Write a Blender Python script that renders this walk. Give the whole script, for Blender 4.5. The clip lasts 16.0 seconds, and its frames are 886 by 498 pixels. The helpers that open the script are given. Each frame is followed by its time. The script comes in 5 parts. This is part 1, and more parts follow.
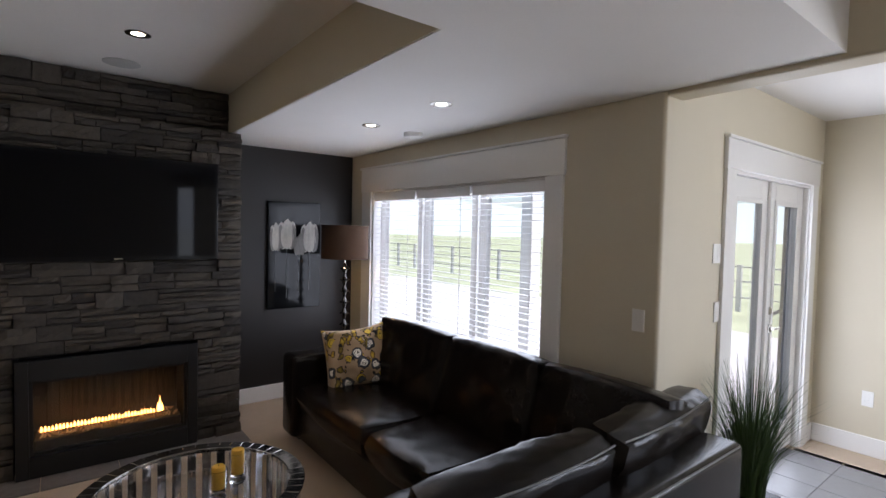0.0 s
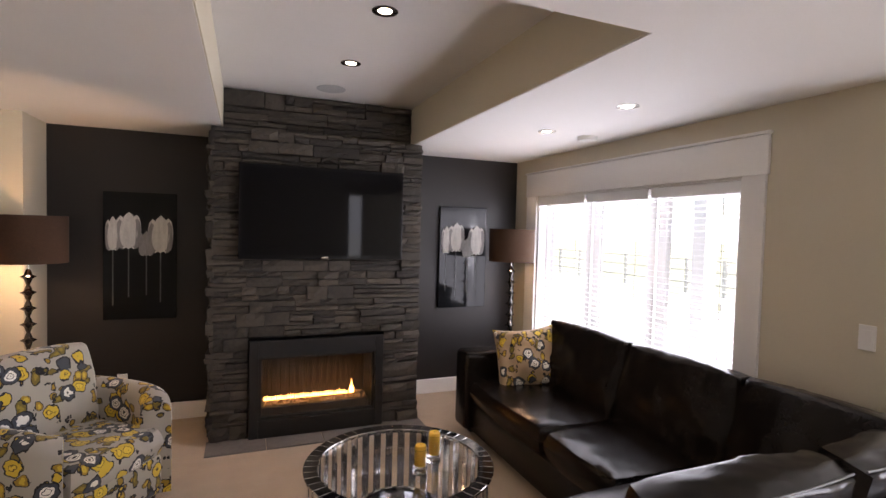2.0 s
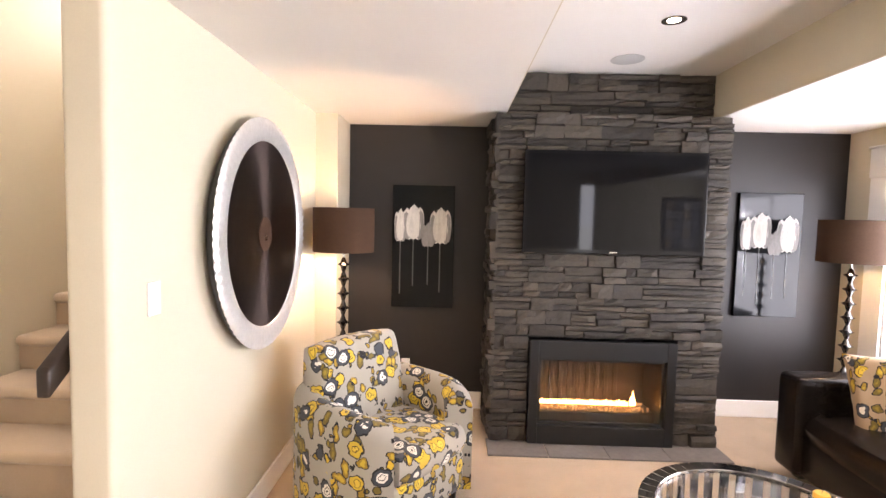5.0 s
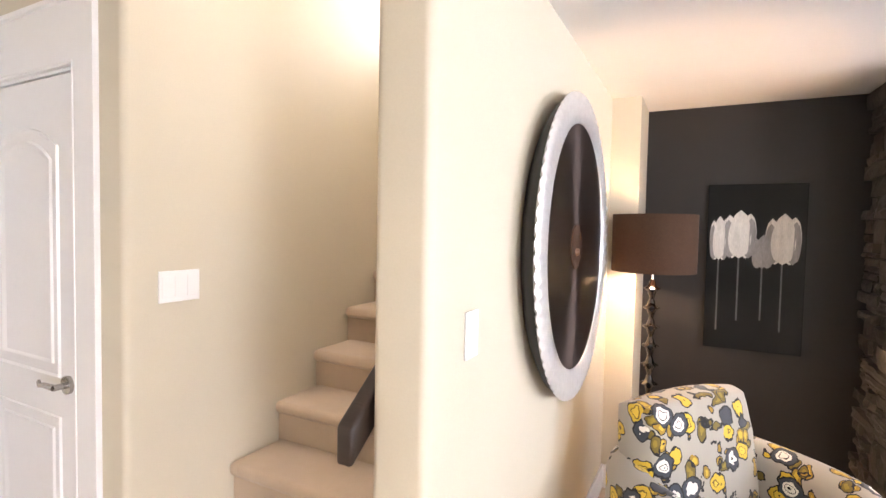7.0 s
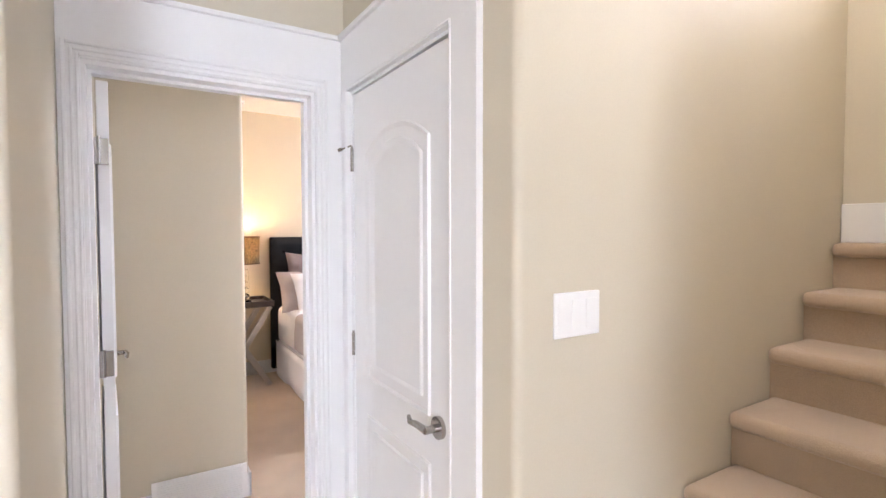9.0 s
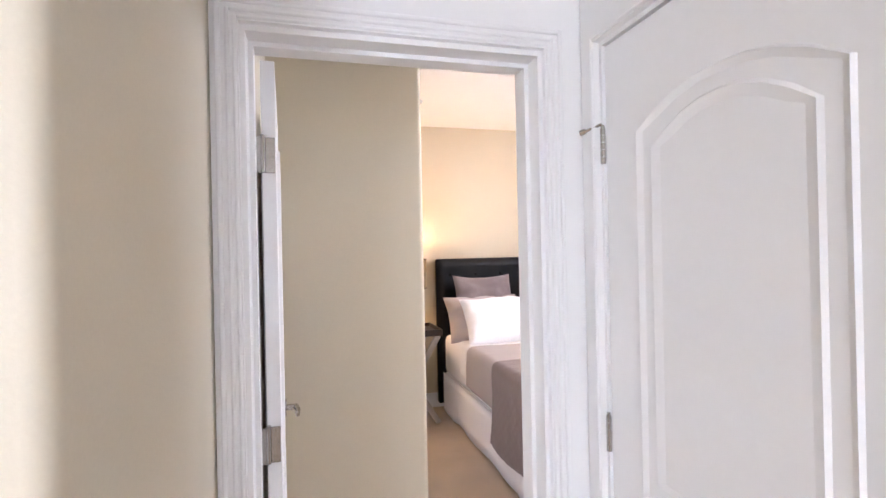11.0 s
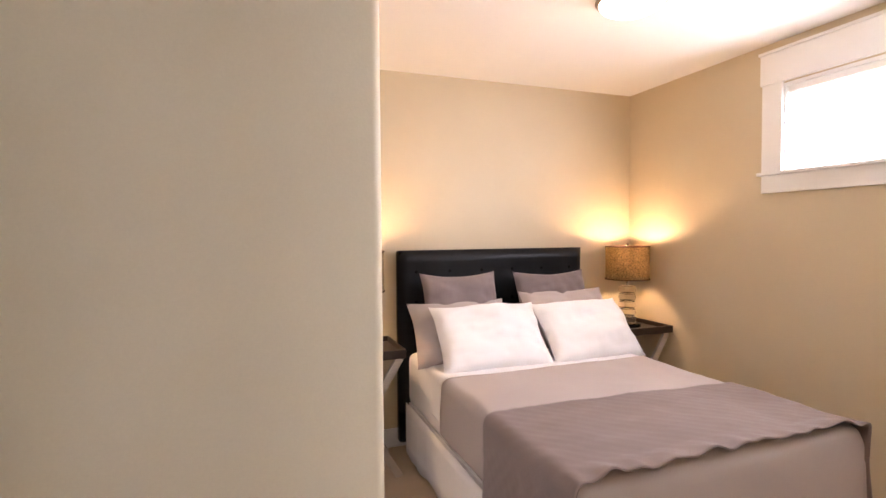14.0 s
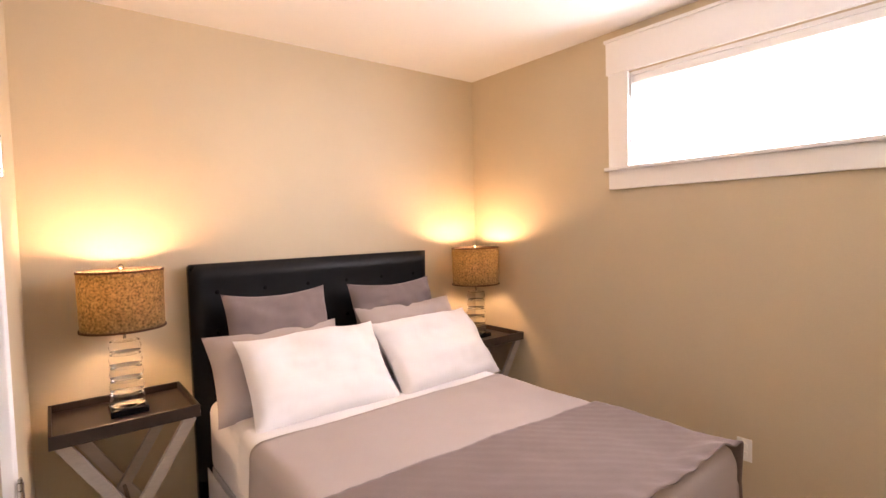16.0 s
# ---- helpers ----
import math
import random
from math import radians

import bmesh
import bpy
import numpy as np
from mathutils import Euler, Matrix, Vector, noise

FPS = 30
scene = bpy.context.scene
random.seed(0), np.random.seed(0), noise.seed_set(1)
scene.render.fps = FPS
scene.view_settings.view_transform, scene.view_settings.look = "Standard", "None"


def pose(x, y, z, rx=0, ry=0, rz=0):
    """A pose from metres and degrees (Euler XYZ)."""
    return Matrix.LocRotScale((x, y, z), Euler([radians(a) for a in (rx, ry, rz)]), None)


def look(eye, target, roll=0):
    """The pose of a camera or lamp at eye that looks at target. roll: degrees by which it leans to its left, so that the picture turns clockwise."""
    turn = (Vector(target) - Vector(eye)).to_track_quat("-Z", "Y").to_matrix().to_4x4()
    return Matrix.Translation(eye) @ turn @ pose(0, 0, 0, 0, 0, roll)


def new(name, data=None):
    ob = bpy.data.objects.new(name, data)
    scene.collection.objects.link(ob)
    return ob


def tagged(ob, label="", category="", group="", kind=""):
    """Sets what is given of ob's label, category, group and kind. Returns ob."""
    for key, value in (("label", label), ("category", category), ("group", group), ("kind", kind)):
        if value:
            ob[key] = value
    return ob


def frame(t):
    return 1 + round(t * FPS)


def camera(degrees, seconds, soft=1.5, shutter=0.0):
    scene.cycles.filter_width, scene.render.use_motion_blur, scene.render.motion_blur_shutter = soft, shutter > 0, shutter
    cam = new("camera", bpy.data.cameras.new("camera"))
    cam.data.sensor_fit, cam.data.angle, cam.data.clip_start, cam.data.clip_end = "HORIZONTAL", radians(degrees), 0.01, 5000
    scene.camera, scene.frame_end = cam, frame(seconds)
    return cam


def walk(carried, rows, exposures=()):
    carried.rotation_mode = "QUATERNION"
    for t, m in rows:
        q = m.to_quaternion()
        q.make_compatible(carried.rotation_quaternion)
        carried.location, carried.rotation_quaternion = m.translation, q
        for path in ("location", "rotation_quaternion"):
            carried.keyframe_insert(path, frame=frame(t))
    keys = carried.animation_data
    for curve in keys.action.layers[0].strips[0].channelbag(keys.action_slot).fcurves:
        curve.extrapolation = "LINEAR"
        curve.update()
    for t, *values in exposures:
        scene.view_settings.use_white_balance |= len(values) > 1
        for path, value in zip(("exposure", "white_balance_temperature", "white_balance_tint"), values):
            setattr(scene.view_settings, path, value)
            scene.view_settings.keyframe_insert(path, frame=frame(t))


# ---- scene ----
cam = camera(83.4, 16.0)
PATH = [
    (0, (0.84, 0.11, 1.611), (2.066, 1.688, 1.531), 1.3),
    (0.5, (0.773, 0.125, 1.61), (1.875, 1.793, 1.541), 1.5),
    (1, (0.707, 0.123, 1.607), (1.659, 1.881, 1.55), 1.5),
    (1.5, (0.641, 0.115, 1.596), (1.476, 1.931, 1.546), 1.6),
    (2, (0.587, 0.144, 1.6), (1.33, 2.0, 1.524), 1.5),
    (2.5, (0.465, 0.13, 1.54), (1.173, 1.999, 1.461), 1.4),
    (3, (0.399, 0.159, 1.535), (0.966, 2.074, 1.436), 1.6),
    (3.2, (0.387, 0.19, 1.553), (0.877, 2.126, 1.443), 1.4),
    (5.5, (-0.031, 0.769, 1.581), (-0.233, 2.755, 1.454), 1.4),
    (6, (-0.152, 0.933, 1.579), (-0.549, 2.891, 1.483), 1.3),
    (6.5, (-0.294, 1.07, 1.566), (-0.932, 2.964, 1.49), 1.3),
    (7, (-0.449, 1.18, 1.534), (-1.368, 2.955, 1.451), 1.1),
    (7.5, (-0.631, 1.265, 1.505), (-1.779, 2.901, 1.421), 1.0),
    (8, (-0.827, 1.328, 1.505), (-2.195, 2.783, 1.406), 0.6),
    (8.5, (-1.033, 1.379, 1.509), (-2.591, 2.628, 1.414), 0.3),
    (9, (-1.203, 1.388, 1.518), (-2.905, 2.436, 1.445), -0.1),
    (9.5, (-1.361, 1.369, 1.528), (-3.165, 2.23, 1.481), -0.7),
    (10, (-1.532, 1.362, 1.534), (-3.422, 2.015, 1.507), -0.2),
    (10.2, (-1.618, 1.351, 1.535), (-3.518, 1.974, 1.519), -0.6),
    (12.3, (-2.46, 1.517, 1.576), (-4.422, 1.906, 1.569), 0.4),
    (12.5, (-2.553, 1.533, 1.582), (-4.515, 1.92, 1.573), 0.7),
    (13, (-2.76, 1.572, 1.551), (-4.714, 1.999, 1.542), -0.1),
    (13.5, (-2.956, 1.602, 1.56), (-4.885, 2.129, 1.519), -0.4),
    (13.6, (-2.996, 1.613, 1.563), (-4.916, 2.17, 1.521), -0.3),
    (14, (-3.151, 1.661, 1.584), (-5.028, 2.349, 1.518), -0.4),
    (14.5, (-3.332, 1.754, 1.598), (-5.144, 2.596, 1.518), -0.8),
    (15, (-3.487, 1.834, 1.609), (-5.195, 2.87, 1.514), -1.0),
    (15.5, (-3.632, 1.917, 1.617), (-5.245, 3.095, 1.52), -1.2),
    (16, (-3.719, 2.009, 1.628), (-5.284, 3.251, 1.535), -1.5),
]
EXPOSURES = [(0.0, 0.25, 6150, 19), (1.0, 0.53, 6350, 21), (2.0, 1.05, 6750, 26), (3.0, 1.65, 6900, 26), (5.5, 2.56, 6700, 24), (7.0, 2.47, 6400, 23), (8.5, 2.42, 6000, 21), (10.0, 2.36, 5900, 22), (12.5, 2.07, 6050, 22), (13.0, 1.95, 6350, 25), (14.0, 1.98, 6550, 25), (14.5, 1.97, 6650, 26), (15.2, 1.94, 6850, 28), (16.0, 1.92, 6950, 29)]
walk(cam, [(t, look(eye, target, roll)) for t, eye, target, roll in PATH], EXPOSURES)

# ---- world, sun and lamps ----
world = bpy.data.worlds.new("sky")
scene.world = world
world.use_nodes = True
wn = world.node_tree.nodes
sky = wn.new("ShaderNodeTexSky")
sky.sky_type, sky.sun_disc = "NISHITA", False
sky.sun_elevation, sky.sun_rotation = radians(65), radians(176)
world.node_tree.links.new(sky.outputs[0], wn["Background"].inputs[0])
wn["Background"].inputs[1].default_value = 0.15
sun = new("sun", bpy.data.lights.new("sun", "SUN"))
sun.data.energy, sun.data.angle, sun.data.color = 5.0, radians(0.5), (1, 0.95, 0.88)
sun.matrix_world = look((0.28, -4, 8.6), (0, 0, 0))


def area(name, eye, target, wide, high, watts, colour):
    ob = new(name, bpy.data.lights.new(name, "AREA"))
    ob.data.shape, ob.data.size, ob.data.size_y, ob.data.energy, ob.data.color = "RECTANGLE", wide, high, watts, colour
    ob.matrix_world = look(eye, target)
    return ob


def bulb(name, at, watts, colour, radius=0.04):
    ob = new(name, bpy.data.lights.new(name, "POINT"))
    ob.data.energy, ob.data.color, ob.data.shadow_soft_size = watts, colour, radius
    ob.location = at
    return ob


def spot(name, at, watts, colour, wide=110):
    ob = new(name, bpy.data.lights.new(name, "SPOT"))
    ob.data.energy, ob.data.color, ob.data.shadow_soft_size = watts, colour, 0.04
    ob.data.spot_size, ob.data.spot_blend = radians(wide), 0.7
    ob.matrix_world = look(at, (at[0], at[1] + 0.001, 0))
    return ob


DAY, WARM = (0.86, 0.93, 1.0), (1.0, 0.66, 0.35)
area("living_window_daylight", (3.2, 3.19, 1.25), (0, 3.19, 1.15), 2.06, 1.32, 15, DAY)
area("living_window_daylight", (3.283, 3.19, 1.25), (0, 3.19, 1.25), 2.06, 1.32, 17, DAY)
area("patio_daylight", (4.655, 1.404, 1.03), (4.655, -2, 1.03), 1.25, 1.85, 23, DAY)
# Added in an unseen nook opening to brighten hall and sitting area.
area("nook_unseen_daylight", (5.62, -1.9, 1.35), (0, -1.9, 1.35), 2.1, 1.5, 88, DAY)
area("sidelight_daylight", (2.93, -3.47, 1.6), (2.93, 2, 1.6), 0.28, 1.45, 5, DAY)
area("bedroom_window_daylight", (-4.37, 4.765, 2.21), (-4.37, 2, 1.0), 1.86, 0.52, 15.5, DAY)
area("stair_window_daylight", (-1.75, 4.86, 3.5), (-1.6, 2.6, 1.2), 1.5, 1.5, 20, (0.95, 0.96, 1.0))
# Added fill high in the stairwell, with no opening behind it.
area("stairwell_fill", (-1.56, 2.2, 4.4), (-1.56, 3.7, 1.7), 0.9, 0.9, 11, (1.0, 0.95, 0.88))
bulb("floor_lamp_glow", (-0.665, 3.98, 1.42), 8, WARM)
bulb("floor_lamp_glow", (2.86, 4.13, 1.42), 3.4, WARM)
for ly in (2.265, 4.46):
    bulb("table_lamp_glow", (-6.43, ly, 1.40), 7.8, WARM)
bulb("dome_glow", (-5.20, 3.43, 2.50), 0.9, (1.0, 0.74, 0.52), 0.12)

# ---- materials ----
def material(name, colour, rough=0.5, metal=0.0, bump=0.0, scale=40.0, vary=0.06, big=3.0, spec=0.5, per_object=0.0, other=None, coat=0.0, sheen=0.0, stretch=(1, 1, 1)):
    """A surface with fine grain, broad soft variation and relief."""
    m = bpy.data.materials.new(name)
    m.use_nodes = True
    nt, n = m.node_tree, m.node_tree.nodes
    b = n["Principled BSDF"]
    b.inputs["Roughness"].default_value, b.inputs["Metallic"].default_value = rough, metal
    b.inputs["Specular IOR Level"].default_value, b.inputs["Coat Weight"].default_value = spec, coat
    b.inputs["Sheen Weight"].default_value = sheen
    tc, mp = n.new("ShaderNodeTexCoord"), n.new("ShaderNodeMapping")
    mp.inputs["Scale"].default_value = stretch
    nt.links.new(tc.outputs["Object"], mp.inputs[0])
    fine, broad = n.new("ShaderNodeTexNoise"), n.new("ShaderNodeTexNoise")
    fine.inputs["Scale"].default_value, fine.inputs["Detail"].default_value = scale, 4
    broad.inputs["Scale"].default_value, broad.inputs["Detail"].default_value = big, 3
    add, ramp = n.new("ShaderNodeMath"), n.new("ShaderNodeMapRange")
    for t in (fine, broad):
        nt.links.new(mp.outputs[0], t.inputs[0])
    nt.links.new(fine.outputs[0], add.inputs[0])
    nt.links.new(broad.outputs[0], add.inputs[1])
    last = add
    if per_object:
        info, more = n.new("ShaderNodeObjectInfo"), n.new("ShaderNodeMath")
        more.operation = "MULTIPLY_ADD"
        more.inputs[1].default_value = per_object
        nt.links.new(info.outputs["Random"], more.inputs[0])
        nt.links.new(add.outputs[0], more.inputs[2])
        last = more
    top = 1.4 + per_object
    ramp.inputs[1].default_value, ramp.inputs[2].default_value = 0.6, top
    nt.links.new(last.outputs[0], ramp.inputs[0])
    mix = n.new("ShaderNodeMix")
    mix.data_type = "RGBA"
    mix.inputs[6].default_value = (*[max(0, c * (1 - vary)) for c in colour], 1)
    mix.inputs[7].default_value = (*[min(1, c * (1 + vary)) for c in other or colour], 1)
    nt.links.new(ramp.outputs[0], mix.inputs[0])
    nt.links.new(mix.outputs[2], b.inputs["Base Color"])
    if bump:
        bp = n.new("ShaderNodeBump")
        bp.inputs["Strength"].default_value, bp.inputs["Distance"].default_value = bump, 0.004
        nt.links.new(fine.outputs[0], bp.inputs["Height"])
        nt.links.new(bp.outputs[0], b.inputs["Normal"])
    return m


def glowing(name, colour, strength, base=(0.8, 0.8, 0.8)):
    m = bpy.data.materials.new(name)
    m.use_nodes = True
    b = m.node_tree.nodes["Principled BSDF"]
    b.inputs["Base Color"].default_value = (*base, 1)
    b.inputs["Emission Color"].default_value, b.inputs["Emission Strength"].default_value = (*colour, 1), strength
    return m


def clear(name, colour=(1, 1, 1), rough=0.0, ior=1.45):
    m = bpy.data.materials.new(name)
    m.use_nodes = True
    b = m.node_tree.nodes["Principled BSDF"]
    b.inputs["Base Color"].default_value, b.inputs["Roughness"].default_value = (*colour, 1), rough
    b.inputs["Transmission Weight"].default_value, b.inputs["IOR"].default_value = 1, ior
    return m


def floral(name, ground, scale):
    """Printed cloth: outlined round blossoms and leaves in yellow, grey, white and black."""
    m = bpy.data.materials.new(name)
    m.use_nodes = True
    nt, n = m.node_tree, m.node_tree.nodes
    b = n["Principled BSDF"]
    b.inputs["Roughness"].default_value, b.inputs["Sheen Weight"].default_value = 0.85, 0.2
    tc = n.new("ShaderNodeTexCoord")
    warp, mixv = n.new("ShaderNodeTexNoise"), n.new("ShaderNodeVectorMath")
    warp.inputs["Scale"].default_value = scale * 1.6
    mixv.operation = "MULTIPLY_ADD"
    mixv.inputs[1].default_value = (0.045, 0.045, 0.045)
    nt.links.new(tc.outputs["Object"], warp.inputs[0])
    nt.links.new(warp.outputs[1], mixv.inputs[0])
    nt.links.new(tc.outputs["Object"], mixv.inputs[2])
    last = None

    def rgb(c):
        node = n.new("ShaderNodeRGB")
        node.outputs[0].default_value = (*c, 1)
        return node.outputs[0]

    last = rgb(ground)
    ink = (0.010, 0.010, 0.011)
    leaf = ((0.0, (0.10, 0.065, 0.01)), (0.022, (0.62, 0.42, 0.035)), (0.15, (0.36, 0.22, 0.02)), (0.235, ink))
    olive = ((0.0, ink), (0.02, (0.30, 0.21, 0.02)), (0.14, (0.17, 0.12, 0.015)), (0.235, ink))
    bloom = ((0.0, ink), (0.07, (0.80, 0.77, 0.70)), (0.16, ink), (0.185, (0.82, 0.79, 0.72)), (0.27, (0.045, 0.052, 0.065)), (0.40, ink))
    gold = ((0.0, ink), (0.06, (0.74, 0.52, 0.05)), (0.19, (0.14, 0.09, 0.01)), (0.215, (0.66, 0.45, 0.035)), (0.35, ink))
    for k, (sc, reach, share, turn, long, stops) in enumerate((
            (scale * 0.95, 0.285, 0.97, (20, 35, 40), (1, 1, 0.45), leaf), (scale * 0.95, 0.285, 0.9, (-30, 20, -50), (0.45, 1, 1), olive),
            (scale * 0.9, 0.285, 0.9, (55, -25, 15), (1, 0.45, 1), leaf), (scale * 0.9, 0.285, 0.85, (-15, 60, 80), (1, 1, 0.45), olive),
            (scale * 0.72, 0.40, 0.6, (0, 0, 10), (1, 1, 1), gold), (scale * 0.70, 0.455, 0.5, (10, 0, 0), (1, 1, 1), bloom))):
        vo = n.new("ShaderNodeTexVoronoi")
        vo.inputs["Scale"].default_value = sc
        off = n.new("ShaderNodeMapping")
        off.inputs["Location"].default_value = (k * 3.7, k * 1.9, k * 5.1)
        off.inputs["Rotation"].default_value = [radians(q) for q in turn]
        off.inputs["Scale"].default_value = long
        nt.links.new(mixv.outputs[0], off.inputs[0])
        nt.links.new(off.outputs[0], vo.inputs["Vector"])
        cr = n.new("ShaderNodeValToRGB")
        cr.color_ramp.interpolation = "CONSTANT"
        e = cr.color_ramp.elements
        e[0].position, e[0].color = stops[0][0], (*stops[0][1], 1)
        e[1].position, e[1].color = stops[1][0], (*stops[1][1], 1)
        for p, c in stops[2:]:
            s = e.new(p)
            s.color = (*c, 1)
        nt.links.new(vo.outputs["Distance"], cr.inputs[0])
        near, pick, both = n.new("ShaderNodeMath"), n.new("ShaderNodeMath"), n.new("ShaderNodeMath")
        near.operation, pick.operation, both.operation = "LESS_THAN", "LESS_THAN", "MULTIPLY"
        near.inputs[1].default_value, pick.inputs[1].default_value = reach, share
        sep = n.new("ShaderNodeSeparateColor")
        nt.links.new(vo.outputs["Color"], sep.inputs[0])
        nt.links.new(vo.outputs["Distance"], near.inputs[0])
        nt.links.new(sep.outputs[0], pick.inputs[0])
        nt.links.new(near.outputs[0], both.inputs[0])
        nt.links.new(pick.outputs[0], both.inputs[1])
        mx = n.new("ShaderNodeMix")
        mx.data_type = "RGBA"
        nt.links.new(both.outputs[0], mx.inputs[0])
        nt.links.new(last, mx.inputs[6])
        nt.links.new(cr.outputs[0], mx.inputs[7])
        last = mx.outputs[2]
    nt.links.new(last, b.inputs["Base Color"])
    weave, bp = n.new("ShaderNodeTexNoise"), n.new("ShaderNodeBump")
    weave.inputs["Scale"].default_value = 500
    bp.inputs["Strength"].default_value = 0.15
    nt.links.new(weave.outputs[0], bp.inputs["Height"])
    nt.links.new(bp.outputs[0], b.inputs["Normal"])
    return m


def lit_shade(name, dark, light, scale, through_share):
    """Mottled lampshade cloth, part of whose light comes through from within."""
    m = bpy.data.materials.new(name)
    m.use_nodes = True
    n, l = m.node_tree.nodes, m.node_tree.links
    tr, df, mx = n.new("ShaderNodeBsdfTranslucent"), n["Principled BSDF"], n.new("ShaderNodeMixShader")
    nz, rp, tc = n.new("ShaderNodeTexNoise"), n.new("ShaderNodeValToRGB"), n.new("ShaderNodeTexCoord")
    nz.inputs["Scale"].default_value, nz.inputs["Detail"].default_value = scale, 8
    rp.color_ramp.elements[0].position, rp.color_ramp.elements[0].color = 0.34, (*dark, 1)
    rp.color_ramp.elements[1].position, rp.color_ramp.elements[1].color = 0.68, (*light, 1)
    l.new(tc.outputs["Object"], nz.inputs[0])
    l.new(nz.outputs[0], rp.inputs[0])
    l.new(rp.outputs[0], tr.inputs[0])
    l.new(rp.outputs[0], df.inputs["Base Color"])
    df.inputs["Roughness"].default_value = 0.9
    mx.inputs[0].default_value = through_share
    l.new(df.outputs[0], mx.inputs[1])
    l.new(tr.outputs[0], mx.inputs[2])
    l.new(mx.outputs[0], n["Material Output"].inputs[0])
    return m


M_WALL = material("beige_wall_paint", (0.60, 0.54, 0.415), 0.55, bump=0.06, scale=180, vary=0.03)
M_WALL_BED = material("tan_wall_paint", (0.57, 0.475, 0.325), 0.55, bump=0.06, scale=180, vary=0.03)
M_ACCENT = material("charcoal_wall_paint", (0.013, 0.0105, 0.010), 0.5, bump=0.05, scale=180, vary=0.08)
M_CEIL = material("white_ceiling_paint", (0.78, 0.76, 0.73), 0.8, bump=0.05, scale=120, vary=0.02)
M_TRIM = material("white_trim_paint", (0.80, 0.79, 0.77), 0.32, vary=0.012)
M_CARPET = material("beige_carpet", (0.50, 0.38, 0.26), 0.95, bump=0.9, scale=330, vary=0.16, big=5, sheen=0.3)
M_TILE = material("grey_floor_tile", (0.20, 0.20, 0.205), 0.35, bump=0.1, scale=20, vary=0.12, per_object=0.4)
M_GROUT = material("grey_grout", (0.17, 0.17, 0.17), 0.9, bump=0.3, scale=200)
M_STONE = material("grey_ledgestone", (0.018, 0.0165, 0.015), 0.75, bump=1.0, scale=38, vary=0.5, big=9, per_object=1.3, other=(0.060, 0.049, 0.037))
M_MORTAR = material("dark_mortar", (0.012, 0.011, 0.010), 0.95, bump=0.5, scale=90, vary=0.2)
M_SLATE = material("grey_hearth_slate", (0.17, 0.155, 0.145), 0.6, bump=0.4, scale=30, vary=0.2)
M_BLACK = material("matt_black_metal", (0.007, 0.007, 0.0075), 0.45, bump=0.02, vary=0.1)
M_GLOSSBLACK = material("gloss_black_plastic", (0.006, 0.006, 0.007), 0.15, vary=0.05, spec=0.14)
M_SCREEN = material("dark_screen_glass", (0.003, 0.003, 0.004), 0.04, vary=0.02, spec=0.10)
M_LEATHER = material("black_leather", (0.008, 0.0058, 0.0048), 0.26, bump=0.13, scale=130, vary=0.25, big=6, spec=0.2)
M_STITCH = material("leather_piping", (0.045, 0.04, 0.038), 0.4, vary=0.1)
M_CHROME = material("polished_chrome", (0.75, 0.75, 0.76), 0.06, metal=1.0, vary=0.03)
M_NICKEL = material("brushed_nickel", (0.42, 0.40, 0.37), 0.26, metal=1.0, vary=0.05)
M_SILVER = material("silver_leaf", (0.80, 0.79, 0.77), 0.36, metal=0.6, vary=0.10, bump=0.1, scale=50)
M_DARKWOOD = material("espresso_wood", (0.026, 0.016, 0.0115), 0.35, bump=0.15, scale=25, vary=0.3, stretch=(1, 8, 8))
M_PLATE = material("white_plastic", (0.82, 0.81, 0.78), 0.35, vary=0.01)
M_GLASS = clear("clear_glass")
M_CRYSTAL = clear("lamp_glass", (1.0, 0.99, 0.97), 0.02, 1.22)
M_FLORAL = floral("floral_print", (0.38, 0.35, 0.30), 13.0)
M_FLORAL_GOLD = floral("floral_print_gold", (0.40, 0.28, 0.17), 14.0)
M_SHADE = lit_shade("brown_lamp_shade", (0.060, 0.030, 0.016), (0.095, 0.050, 0.026), 260, 0.32)
M_WHITELINEN = material("white_cotton", (0.80, 0.77, 0.76), 0.9, bump=0.15, scale=240, vary=0.03, sheen=0.2)
M_GREYLINEN = material("taupe_linen", (0.19, 0.148, 0.142), 0.92, bump=0.25, scale=260, vary=0.08, sheen=0.2)
M_THROW = material("grey_quilted_cotton", (0.185, 0.134, 0.118), 0.92, bump=0.35, scale=160, vary=0.1, sheen=0.2)
M_LIGHTGREY = material("pale_grey_sheet", (0.43, 0.365, 0.335), 0.9, bump=0.15, scale=240, vary=0.04)
M_WAX = material("yellow_wax", (0.85, 0.48, 0.05), 0.45, vary=0.05)
M_SLAT = material("white_blind_slat", (0.82, 0.82, 0.82), 0.4, vary=0.02)
M_BULB = glowing("lamp_bulb", (1.0, 0.85, 0.6), 7.0)
M_DOME = glowing("lit_frosted_glass", (1.0, 0.86, 0.66), 1.9)
M_FLAME = glowing("gas_flame", (1.0, 0.42, 0.09), 5.5)
M_EMBER = glowing("lit_glass_beads", (1.0, 0.35, 0.08), 0.06, (0.35, 0.28, 0.2))
M_GRASS = material("lawn", (0.40, 0.44, 0.27), 0.95, bump=0.6, scale=60, vary=0.35, big=0.6)
M_BLADE = material("ornamental_grass_blade", (0.045, 0.085, 0.02), 0.6, vary=0.4, big=8)
M_TULIP = material("white_petal_print", (0.66, 0.64, 0.60), 0.55, vary=0.28, big=14, scale=90, stretch=(3, 1, 0.5))
